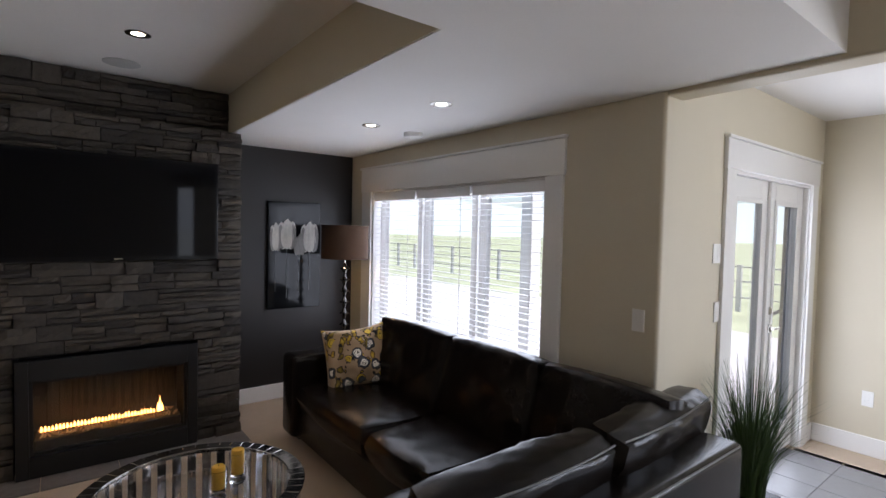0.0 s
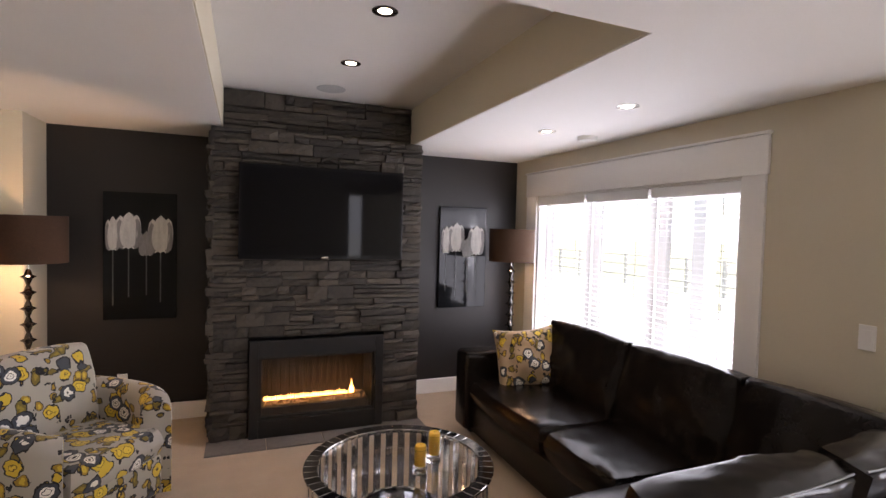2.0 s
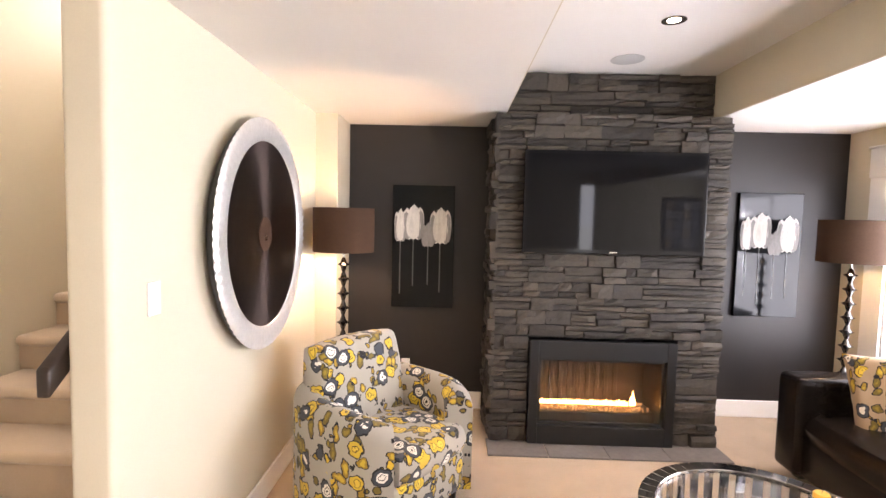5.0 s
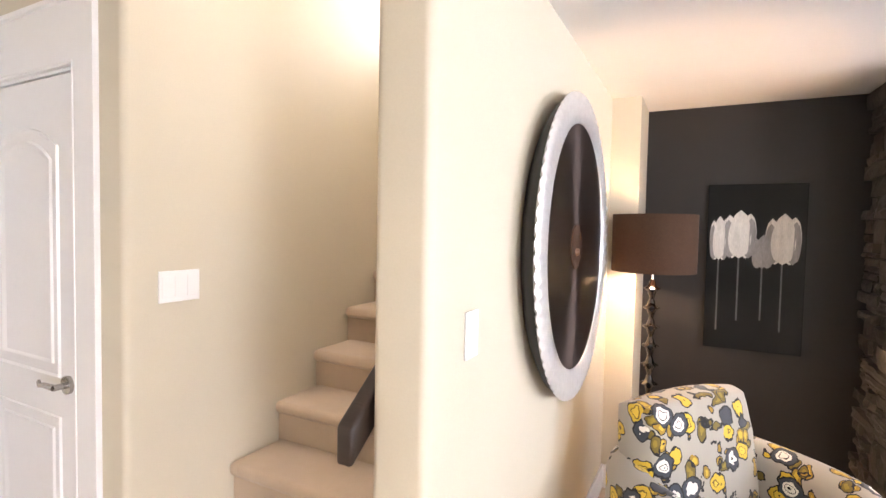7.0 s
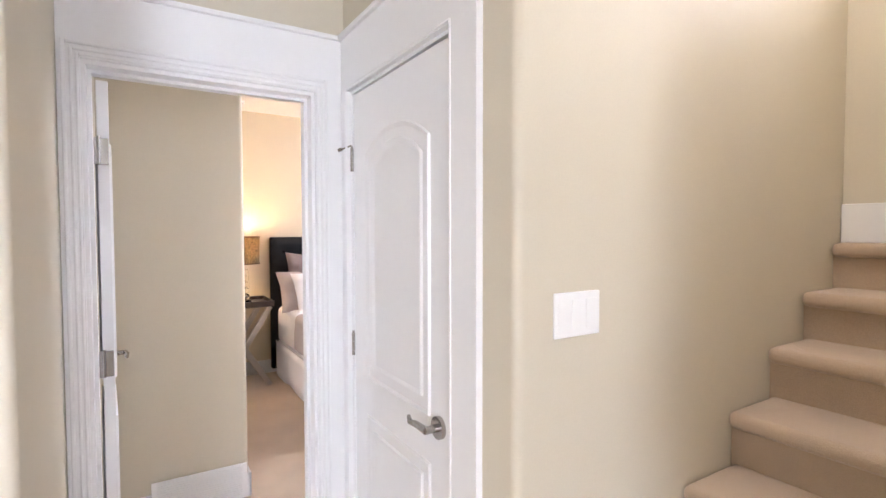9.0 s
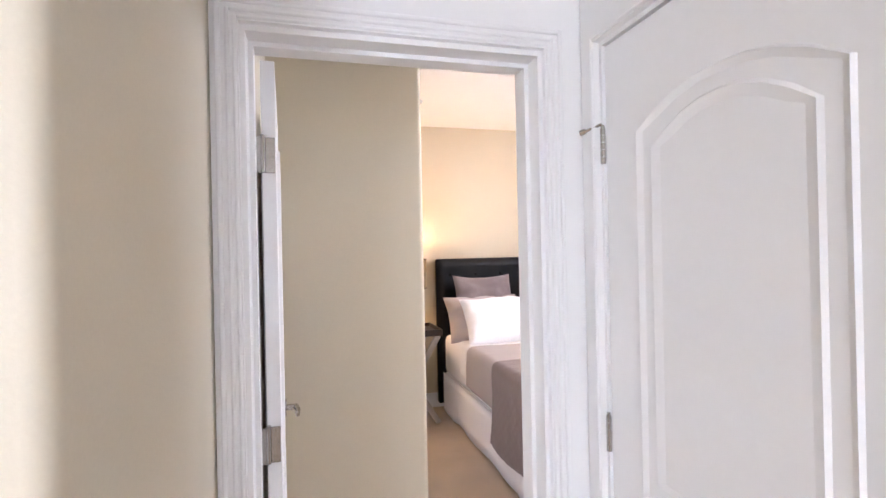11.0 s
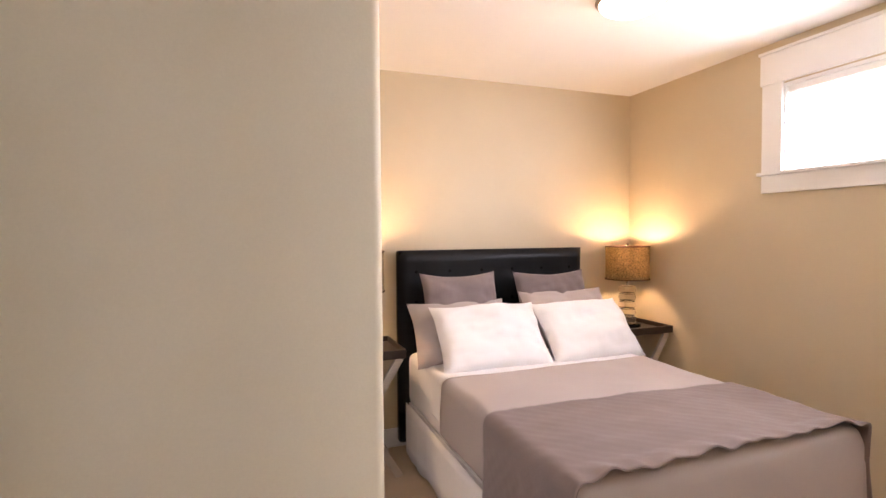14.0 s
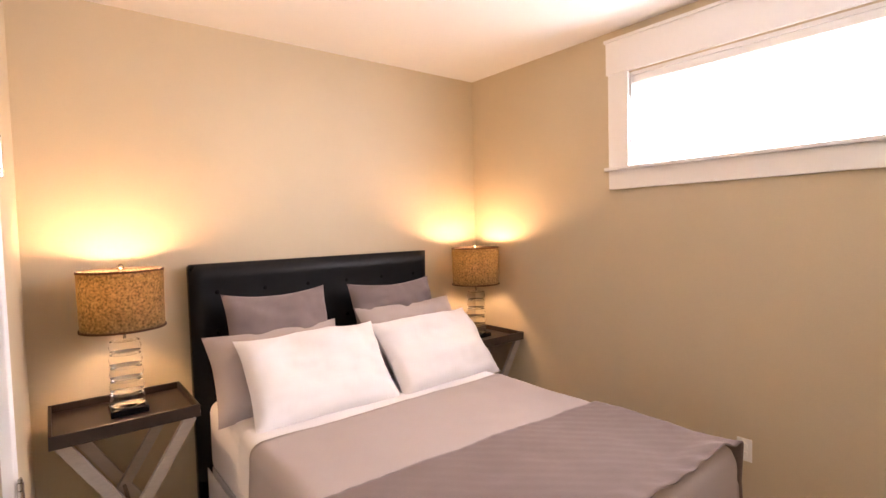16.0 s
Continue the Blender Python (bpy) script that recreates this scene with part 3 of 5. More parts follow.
def hinge(parent, x, y, z, leaf, along, stop=False):
    """A butt hinge; its knuckle stands at x, y, and one leaf lies along `along` ('x' or 'y') over `leaf` metres."""
    bm = bmesh.new()
    for k in range(5):
        rod(bm, (x, y, z - 0.045 + k * 0.018 + 0.001), (x, y, z - 0.045 + (k + 1) * 0.018 - 0.001), 0.0065, 12)
    rod(bm, (x, y, z + 0.045), (x, y, z + 0.052), 0.0045, 10)
    if leaf:
        a, b = sorted((0, leaf))
        if along == "x":
            bx(bm, x + a, x + b, y - 0.0015, y + 0.0015, z - 0.045, z + 0.045, 0.0006)
        else:
            bx(bm, x - 0.0015, x + 0.0015, y + a, y + b, z - 0.045, z + 0.045, 0.0006)
        for dz in (-0.032, 0.0, 0.032):
            off = leaf * (0.75 if dz == 0 else 0.5)
            if along == "x":
                rod(bm, (x + off, y - 0.003, z + dz), (x + off, y + 0.003, z + dz), 0.004, 10)
            else:
                rod(bm, (x - 0.003, y + off, z + dz), (x + 0.003, y + off, z + dz), 0.004, 10)
    if stop:
        rod(bm, (x, y, z + 0.053), (x - 0.045, y - 0.012, z + 0.035), 0.0035, 8)
        rod(bm, (x - 0.042, y - 0.012, z + 0.038), (x - 0.055, y - 0.014, z + 0.033), 0.007, 10)
    part("hinge", bm, M_NICKEL, parent, "brushed nickel butt hinge", smooth=True)


# bedroom doorway, its open door, and the closet door beside it
frame_bed = casing("trim_bedroom_door", "x", -3.11, 1, 1.25, 1.98, 2.05, 0.058, 0.118, "white painted casing round the bedroom doorway", head=0.205)
for b in ((-3.252, -3.108, 1.2495, 1.262, 0, 2.05), (-3.252, -3.108, 1.968, 1.9805, 0, 2.05), (-3.252, -3.108, 1.262, 1.968, 2.036, 2.0505)):
    boxpart("door_jamb", M_TRIM, frame_bed, *b)
for b in ((-3.20, -3.165, 1.9565, 1.968, 0, 2.036), (-3.20, -3.165, 1.262, 1.2735, 0, 2.036), (-3.20, -3.165, 1.2735, 1.9565, 2.0245, 2.036)):
    boxpart("door_stop", M_TRIM, frame_bed, *b)
casing("trim_bedroom_inside", "x", -3.25, -1, 1.25, 1.98, 2.05, 0.09, 0.09, "white painted casing on the bedroom side")
bed_door = panel_door("door_bedroom", 0.695, 2.03, pose(-3.264, 1.297, 0, 0, 0, 182.6) @ Matrix.Diagonal((1, -1, 1, 1)), "white moulded panel door standing open into the bedroom")
bm = bmesh.new()
for z in (0.25, 1.06, 1.79):
    bx(bm, -3.2655, -3.2615, 1.284, 1.312, z - 0.045, z + 0.045, 0.001)
    bx(bm, -3.256, -3.2535, 1.2625, 1.284, z - 0.045, z + 0.045, 0.001)
    rod(bm, (-3.258, 1.283, z - 0.045), (-3.258, 1.283, z + 0.05), 0.0065, 12)
    for dz, dy in ((-0.032, 0.016), (0, 0.023), (0.032, 0.016)):
        rod(bm, (-3.2615, 1.283 + dy, z + dz), (-3.2595, 1.283 + dy, z + dz), 0.004, 10)
part("hinge_plate", bm, M_NICKEL, frame_bed, "brushed nickel hinge plates")

frame_closet = casing("trim_closet_door", "y", 2.1, -1, -3.03, -2.30, 2.05, 0.055, 0.125, "white painted casing round the closet door", head=0.205, beads=1)
for b in ((-3.0305, -3.02, 2.098, 2.222, 0, 2.05), (-2.31, -2.2995, 2.098, 2.222, 0, 2.05), (-3.02, -2.31, 2.098, 2.222, 2.039, 2.0505)):
    boxpart("door_jamb", M_TRIM, frame_closet, *b)
closet_door = panel_door("door_closet", 0.703, 2.035, pose(-3.017, 2.122, 0) @ Matrix.Diagonal((1, -1, 1, 1)), "white moulded panel door with arched panel, closed")
for z in (0.25, 1.08, 1.79):
    hinge(closet_door, -0.004, 0.024, z, 0, "x")
bm = bmesh.new()
rod(bm, (-3.021, 2.096, 1.845), (-3.052, 2.066, 1.832), 0.0035, 8)
rod(bm, (-3.050, 2.068, 1.833), (-3.060, 2.058, 1.829), 0.0075, 10)
part("door_stop_pin", bm, M_NICKEL, frame_closet, "small nickel hinge-pin door stop", smooth=True)
boxpart("closet_back", M_WALL, frame_closet, -3.1, -2.2, 2.9, 2.95, 0, 2.3)

bath_frame = casing("trim_side_door", "y", 1.905, 1, -5.13, -4.40, 2.05, 0.09, 0.09, "white painted casing round the door beside the bed")
side_door = panel_door("door_side", 0.72, 2.03, pose(-5.125, 1.862, 0), "white moulded panel door beside the bed, closed")
for z in (0.25, 1.05, 1.80):
    hinge(bath_frame, -5.128, 1.936, z, -0.03, "x")

# living room window with trim, sashes and blinds
win = thing("window_living", (0, 0, 0), 0, "white triple casement window with trim and horizontal blinds", "window", kind="structure")
trimw = casing("trim_living_window", "x", 3.2, -1, 2.13, 4.25, 1.945, 0.135, 0.17, "wide white trim round the living room window", low=0.42, head=0.215, cap=0.012, beads=0)
boxpart("window_sill", M_TRIM, trimw, 3.13, 3.2, 1.96, 4.45, 0.40, 0.43, 0.004)
for b in ((3.202, 3.348, 2.1295, 2.15, 0.552, 1.943), (3.202, 3.348, 4.23, 4.2505, 0.552, 1.943), (3.202, 3.348, 2.15, 4.23, 1.93, 1.9455), (3.202, 3.348, 2.15, 4.23, 0.5495, 0.57)):
    boxpart("window_jamb", M_TRIM, win, *b)
SASHES = ((2.15, 2.83), (2.85, 3.53), (3.55, 4.23))
for y0, y1 in SASHES:
    bm = bmesh.new()
    for b in ((y0, y0 + 0.075, 0.57, 1.93), (y1 - 0.075, y1, 0.57, 1.93), (y0 + 0.075, y1 - 0.075, 0.57, 0.64), (y0 + 0.075, y1 - 0.075, 1.86, 1.93)):
        bx(bm, 3.29, 3.34, *b, 0.004, 1)
    sash = part("window_frame", bm, M_TRIM, win, "white vinyl casement sash")
    pane = boxpart("pane", M_GLASS, sash, 3.312, 3.318, y0 + 0.075, y1 - 0.075, 0.64, 1.86)
    pane.visible_shadow = False
for y in (2.83, 3.53):
    boxpart("mullion", M_TRIM, win, 3.27, 3.345, y, y + 0.02, 0.57, 1.93)
bm = bmesh.new()
bx(bm, -0.024, 0.024, -0.334, 0.334, -0.0013, 0.0013)
bm.transform(pose(0, 0, 0, 0, 3, 0))
SLAT = bpy.data.meshes.new("slat")
bm.to_mesh(SLAT)
bm.free()
SLAT.materials.append(M_SLAT)
for k, (y0, y1) in enumerate(SASHES):
    yc = (y0 + y1) / 2
    blind = tagged(new("window_blind"), "white horizontal slat blind lowered over one window pane", "blind", "blinds in the living room window")
    blind.location = (3.245, yc, 1.925)
    boxpart("head_rail", M_SLAT, blind, -0.03, 0.03, -0.335, 0.335, -0.05, 0.0, 0.004)
    boxpart("valance", M_SLAT, blind, -0.04, -0.032, -0.337, 0.337, -0.068, 0.003, 0.002)
    for j in range(31):
        s = new("slat", SLAT)
        s.parent, s.location = blind, (0, 0, -0.085 - j * 0.0405)
    boxpart("bottom_rail", M_SLAT, blind, -0.025, 0.025, -0.334, 0.334, -1.345, -1.325, 0.003)
    for dy in (-0.22, 0.22):
        bm = bmesh.new()
        bx(bm, -0.027, -0.0262, dy - 0.0025, dy + 0.0025, -1.33, -0.05)
        part("ladder_tape", bm, M_SLAT, blind)
    bm = bmesh.new()
    rod(bm, (-0.045, -0.25, -0.06), (-0.047, -0.25, -0.72), 0.0012, 6)
    rod(bm, (-0.047, -0.25, -0.72), (-0.047, -0.25, -0.76), 0.006, 8, 0.003)
    part("pull_cord", bm, M_SLAT, blind)

# patio doors
patio_trim = casing("trim_patio", "y", 1.39, -1, 3.98, 5.33, 2.0, 0.12, 0.12, "white painted casing round the patio doors", head=0.17, cap=0.01, beads=0)
for b in ((3.9795, 4.0, 1.388, 1.542, 0, 2.02), (5.31, 5.3305, 1.388, 1.542, 0, 2.02), (4.0, 5.31, 1.388, 1.542, 1.98, 2.0205)):
    boxpart("door_jamb", M_TRIM, patio_trim, *b)
patio = thing("door_patio", (0, 0, 0), 0, "white glazed patio double doors with a grey screen outside", "door", kind="structure")
for x0, x1 in ((4.0, 4.655), (4.655, 5.31)):
    bm = bmesh.new()
    for b in ((x0, x0 + 0.12, 0.02, 1.98), (x1 - 0.12, x1, 0.02, 1.98), (x0 + 0.12, x1 - 0.12, 0.02, 0.22), (x0 + 0.12, x1 - 0.12, 1.84, 1.98)):
        bx(bm, b[0], b[1], 1.43, 1.475, b[2], b[3], 0.003, 1)
    leafp = part("door_leaf", bm, M_TRIM, patio)
    pn = boxpart("pane", M_GLASS, leafp, x0 + 0.12, x1 - 0.12, 1.45, 1.456, 0.22, 1.84)
    pn.visible_shadow = False
    bm = bmesh.new()
    for b in ((x0 + 0.10, x0 + 0.135, 0.2, 1.86), (x1 - 0.135, x1 - 0.10, 0.2, 1.86), (x0 + 0.135, x1 - 0.135, 0.2, 0.235), (x0 + 0.135, x1 - 0.135, 1.825, 1.86)):
        bx(bm, b[0], b[1], 1.42, 1.43, b[2], b[3], 0.003, 1)
    part("glazing_bead", bm, M_TRIM, leafp)
boxpart("astragal", M_TRIM, patio, 4.63, 4.68, 1.408, 1.4295, 0.02, 1.98, 0.004)
M_SCREENFRAME = material("grey_aluminium", (0.12, 0.12, 0.135), 0.4, metal=0.6)
bm = bmesh.new()
for b in ((4.72, 4.80, 0.02, 1.98), (5.24, 5.31, 0.02, 1.98), (4.80, 5.24, 0.02, 0.12), (4.80, 5.24, 1.88, 1.98)):
    bx(bm, b[0], b[1], 1.50, 1.53, b[2], b[3], 0.003, 1)
part("screen_frame", bm, M_SCREENFRAME, patio, "dark grey aluminium screen door frame")
bm = bmesh.new()
rod(bm, (4.80, 1.515, 1.0), (5.24, 1.515, 1.05), 0.012)
part("push_bar", bm, M_NICKEL, patio, "slim metal push bar", smooth=True)
bm = bmesh.new()
rod(bm, (4.70, 1.43, 0.98), (4.70, 1.40, 0.98), 0.028, 20)
rod(bm, (4.70, 1.40, 0.98), (4.70, 1.375, 0.98), 0.01)
rod(bm, (4.70, 1.378, 0.98), (4.81, 1.376, 0.975), 0.008)
rod(bm, (4.70, 1.43, 1.10), (4.70, 1.405, 1.10), 0.026, 20)
part("door_handle", bm, M_NICKEL, patio, "nickel lever and round deadbolt", smooth=True)

# ---- fireplace ----
wall("wall_chimney", "y", 4.085, 4.664, 0.385, 1.935, 0, 2.30, [(0.62, 1.65, 0.0, 0.755)], M_MORTAR, "stone-faced chimney breast rising to the ceiling tray")
chimney = bpy.data.objects["wall_chimney"]
chimney["category"] = "fireplace"
rng = random.Random(11)


def stone_mesh(w, h, d):
    """One split ledgestone, w wide, h high, d deep; its rough face towards -y."""
    nx, nz = (4, 2) if w > 0.22 else (3, 2)
    v, f = [], []
    for j in range(nz + 1):
        for i in range(nx + 1):
            edge = i in (0, nx) or j in (0, nz)
            ins = 0.0015 if edge else 0.0
            x = (i / nx - 0.5) * (w - 2 * ins) + rng.uniform(-0.004, 0.004)
            z = (j / nz - 0.5) * (h - 2 * ins) + rng.uniform(-0.003, 0.003)
            v.append((x, -d + (0.007 if edge else 0) + rng.uniform(-0.006, 0.006), z))
    k = (nx + 1)
    for j in range(nz):
        for i in range(nx):
            a = j * k + i
            f.append((a, a + 1, a + 1 + k, a + k))
    ring = [i for i in range(k)] + [j * k + nx for j in range(1, nz + 1)] + [nz * k + i for i in range(nx - 1, -1, -1)] + [j * k for j in range(nz - 1, 0, -1)]
    base = len(v)
    for r in ring:
        i, j = r % k, r // k
        v.append(((i / nx - 0.5) * w, 0, (j / nz - 0.5) * h))
    for q in range(len(ring)):
        p = (q + 1) % len(ring)
        f.append((ring[q], base + q, base + p, ring[p]))
    me = bpy.data.meshes.new("stone")
    me.from_pydata(v, [], f)
    me.materials.append(M_STONE)
    return me


def lay(x0, x1, z0, z1, m):
    """Random ashlar: bands of uneven height, in which tall stones stand beside stacks of thin ones."""
    z = z0
    while z < z1 - 0.01:
        h = rng.uniform(0.075, 0.135)
        if z1 - z - h < 0.08:
            h = z1 - z
        x = x0
        while x < x1 - 0.005:
            w = rng.uniform(0.16, 0.46)
            if x1 - x - w < 0.11:
                w = x1 - x
            cuts = [0.0, 1.0]
            kind = rng.random()
            if h > 0.075 and kind < 0.8:
                cuts = [0.0, rng.uniform(0.32, 0.68), 1.0] if kind < 0.55 or h < 0.10 else [0.0, rng.uniform(0.26, 0.38), rng.uniform(0.6, 0.74), 1.0]
            for c0, c1 in zip(cuts, cuts[1:]):
                zz, hh = z + c0 * h, (c1 - c0) * h
                ends = [x, x + w]
                if w > 0.2 and rng.random() < 0.7:
                    ends.insert(1, x + w * rng.uniform(0.3, 0.7))
                for e0, e1 in zip(ends, ends[1:]):
                    s = new("stone", stone_mesh(e1 - e0 - 0.0025, hh - 0.0035, rng.uniform(0.024, 0.064)))
                    s.parent = chimney
                    s.matrix_world = m @ Matrix.Translation(((e0 + e1) / 2, 0, zz + hh / 2)) @ pose(0, 0, 0, rng.uniform(-3, 3), rng.uniform(-0.8, 0.8), rng.uniform(-2, 2))
            x += w
        z += h


FACE = Matrix.Translation((0, 4.085, 0))
lay(0.37, 0.622, 0.012, 0.765, FACE)
lay(1.648, 1.95, 0.012, 0.765, FACE)
lay(0.37, 1.95, 0.765, 2.30, FACE)
bm = bmesh.new()
bx(bm, 0.434, 1.901, 4.245, 4.664, 2.302, TRAY - 0.002)
part("upper_breast", bm, M_MORTAR, chimney)
lay(0.436, 1.90, 2.302, 2.614, Matrix.Translation((0, 4.245, 0)))
SIDE = pose(0.385, 4.0, 0, 0, 0, -90)
lay(-0.66, -0.05, 0.012, 2.30, SIDE)

hearth = thing("hearth_slab", (0, 0, 0), 0, "flush grey slate hearth in front of the fireplace", "hearth", kind="structure")
for k in range(4):
    boxpart("tile", M_SLATE, hearth, 0.345 + k * 0.407, 0.345 + k * 0.407 + 0.403, 3.83, 4.08, 0.0, 0.012, 0.003)

fire = thing("gas_fireplace", (1.135, 4.03, 0), 0, "black linear gas fireplace insert with a lit flame", "fireplace")
for b in ((-0.505, -0.44, 0.014, 0.745), (0.44, 0.505, 0.014, 0.745), (-0.44, 0.44, 0.014, 0.145), (-0.44, 0.44, 0.615, 0.745)):
    boxpart("surround_panel", M_BLACK, fire, b[0], b[1], -0.02, 0.03, b[2], b[3], 0.004)
bm = bmesh.new()
for b in ((-0.44, -0.42, 0.145, 0.615), (0.42, 0.44, 0.145, 0.615), (-0.42, 0.42, 0.145, 0.165), (-0.42, 0.42, 0.595, 0.615)):
    bx(bm, b[0], b[1], 0.012, 0.035, b[2], b[3], 0.002, 1)
part("inner_frame", bm, M_BLACK, fire)
M_FIREBOX = material("sooty_firebox_steel", (0.03, 0.022, 0.016), 0.6, bump=0.1, scale=20, vary=0.3)
bm = bmesh.new()
bx(bm, -0.45, -0.44, 0.036, 0.40, 0.12, 0.64)
bx(bm, 0.44, 0.45, 0.036, 0.40, 0.12, 0.64)
bx(bm, -0.45, 0.45, 0.39, 0.40, 0.12, 0.64)
bx(bm, -0.45, 0.45, 0.036, 0.40, 0.11, 0.12)
bx(bm, -0.45, 0.45, 0.036, 0.40, 0.64, 0.65)
for k in range(9):
    bx(bm, -0.36 + k * 0.07, -0.325 + k * 0.07, 0.378, 0.39, 0.2, 0.6, 0.004, 1)
part("firebox", bm, M_FIREBOX, fire, "ribbed dark metal firebox lit orange")
bm = bmesh.new()
bx(bm, -0.42, 0.42, 0.10, 0.32, 0.12, 0.205, 0.008, 1)
part("burner_tray", bm, M_FIREBOX, fire)
bm = bmesh.new()
for k in range(260):
    m = pose(rng.uniform(-0.40, 0.40), rng.uniform(0.115, 0.305), 0.212 + rng.uniform(-0.003, 0.006), rng.uniform(0, 90), 0, rng.uniform(0, 90)) @ Matrix.Scale(rng.uniform(0.007, 0.012), 4)
    bmesh.ops.create_cube(bm, size=1, matrix=m)
tagged(part("glass_beads", bm, M_EMBER, fire, "glowing crushed glass beads"), kind="stuff")
bm = bmesh.new()
for k in range(34):
    x = -0.385 + k * 0.0195
    h = 0.022 + 0.018 * abs(math.sin(k * 1.9)) + (0.015 if k % 5 == 0 else 0)
    lathe(bm, ((0.006, 0), (0.0085, h * 0.25), (0.005, h * 0.6), (0.0006, h)), 8, (x, 0.21, 0.222))
for dx, h in ((0.285, 0.07), (0.298, 0.115), (0.311, 0.06)):
    lathe(bm, ((0.006, 0), (0.010, h * 0.25), (0.006, h * 0.6), (0.0006, h)), 8, (dx, 0.21, 0.222))
part("flame", bm, M_FLAME, fire, "row of small orange gas flames", smooth=True)
fg = boxpart("glass_front", M_GLASS, fire, -0.42, 0.42, 0.02, 0.024, 0.165, 0.595)
fg.visible_shadow = False

# ---- television ----
tv = thing("television", (1.157, 4.0, 1.70), 0, "flat black television hung on the stone chimney", "television")
boxpart("bezel", M_GLOSSBLACK, tv, -0.61, 0.61, -0.022, 0.018, -0.345, 0.345, 0.006)
boxpart("screen", M_SCREEN, tv, -0.585, 0.585, -0.0245, -0.0222, -0.315, 0.322)
boxpart("back_cover", M_BLACK, tv, -0.45, 0.45, 0.018, 0.035, -0.27, 0.27, 0.008)
boxpart("wall_mount", M_BLACK, tv, -0.2, 0.2, 0.034, 0.088, -0.15, 0.15)
boxpart("brand_plate", M_NICKEL, tv, -0.025, 0.025, -0.0232, -0.0222, -0.336, -0.329)


# ---- tulip prints ----
def petal(bm, cx, cz, w, h, lean, y):
    n = 10
    left, right, mid = [], [], []
    for i in range(n + 1):
        t = i / n
        half = w / 2 * (math.sin(math.pi * min(1, t ** 0.8)) ** 0.5 if 0 < t < 1 else 0)
        ox = cx + lean * t * t
        z = cz + h * t
        left.append(bm.verts.new((ox - half, y, z)))
        right.append(bm.verts.new((ox + half, y, z)))
        mid.append(bm.verts.new((ox, y - 0.0015, z)))
    for i in range(n):
        bm.faces.new((left[i], mid[i], mid[i + 1], left[i + 1]))
        bm.faces.new((mid[i], right[i], right[i + 1], mid[i + 1]))


def tulip_print(x):
    ob = thing("tulip_painting", (x, 4.664, 1.335), 0, "tall glossy black print of white tulips", "painting", "tulip prints")
    boxpart("canvas", M_ART, ob, -0.25, 0.25, -0.034, 0, -0.495, 0.495, 0.003)
    y = -0.0352
    for u0, u1, v0, v1, dark in ((0.46, 0.70, 0.30, 0.50, 1), (0.02, 0.24, 0.19, 0.46, 0), (0.58, 0.97, 0.175, 0.475, 0), (0.15, 0.53, 0.155, 0.445, 0)):
        cx, w = (u0 + u1) / 2 * 0.5 - 0.25, (u1 - u0) * 0.5
        z0, h = 0.495 - v1 * 0.99, (v1 - v0) * 0.99
        bm = bmesh.new()
        bx(bm, cx - 0.004, cx + 0.004, y - 0.0004, y + 0.0006, -0.40 + 0.1 * rng.random(), z0 + 0.02)
        part("stem", bm, M_STEM, ob)
        for k, (dx, pw, ph, lean) in enumerate(((-0.30, 0.5, 0.90, -0.10), (0.30, 0.5, 0.93, 0.10), (-0.42, 0.36, 0.80, -0.06), (0.42, 0.36, 0.84, 0.06), (0.0, 0.62, 1.0, 0.02))):
            bm = bmesh.new()
            petal(bm, cx + dx * w * 0.6, z0, pw * w, ph * h, lean * w, y - 0.0012 * (k + 1))
            part("petal", bm, M_TULIPGREY if dark or k in (2, 3) else M_TULIP, ob, smooth=True)
        y -= 0.0008
    return ob


tulip_print(-0.165)
tulip_print(2.598)


# ---- floor lamps ----
def floor_lamp(x, y, label):
    ob = thing("floor_lamp", (x, y, 0), 0, label, "floor lamp", "floor lamps")
    bm = bmesh.new()
    lathe(bm, ((0.135, 0), (0.14, 0.01), (0.13, 0.022), (0.05, 0.035), (0.02, 0.06), (0.012, 0.09)), 32)
    part("foot", bm, M_BLACKCHROME, ob, "round polished dark foot", smooth=True)
    for k in range(12):
        bm = bmesh.new()
        lathe(bm, ((0.010, 0), (0.016, 0.018), (0.022, 0.038), (0.044, 0.052), (0.022, 0.064), (0.017, 0.082), (0.010, 0.099)), 20, (0, 0, 0.09 + 0.1 * k))
        part("bead", bm, M_BLACKCHROME, ob, smooth=True)
    bm = bmesh.new()
    rod(bm, (0, 0, 1.285), (0, 0, 1.62), 0.006)
    part("stem", bm, M_NICKEL, ob, smooth=True)
    bm = bmesh.new()
    r = 0.206
    lathe(bm, ((r, 0), (r, 0.295), (r - 0.003, 0.295), (r - 0.003, 0)), 48, (0, 0, 1.33), closed=True)
    part("shade", bm, M_SHADE, ob, "dark brown fabric drum shade", smooth=True)
    bm = bmesh.new()
    for a in range(3):
        rod(bm, (0, 0, 1.60), (0.203 * math.cos(a * 2.094), 0.203 * math.sin(a * 2.094), 1.60), 0.003, 6)
    part("spider", bm, M_NICKEL, ob)
    bm = bmesh.new()
    bmesh.ops.create_uvsphere(bm, u_segments=16, v_segments=10, radius=0.032, matrix=Matrix.Translation((0, 0, 1.47)))
    part("bulb", bm, M_BULB, ob, smooth=True)
    return ob


M_BLACKCHROME = material("dark_polished_metal", (0.10, 0.095, 0.09), 0.1, metal=1.0, vary=0.1)
floor_lamp(-0.665, 3.98, "lit floor lamp with stacked dark beads and brown shade")
floor_lamp(2.86, 4.13, "floor lamp with stacked dark beads and brown shade behind the sofa")

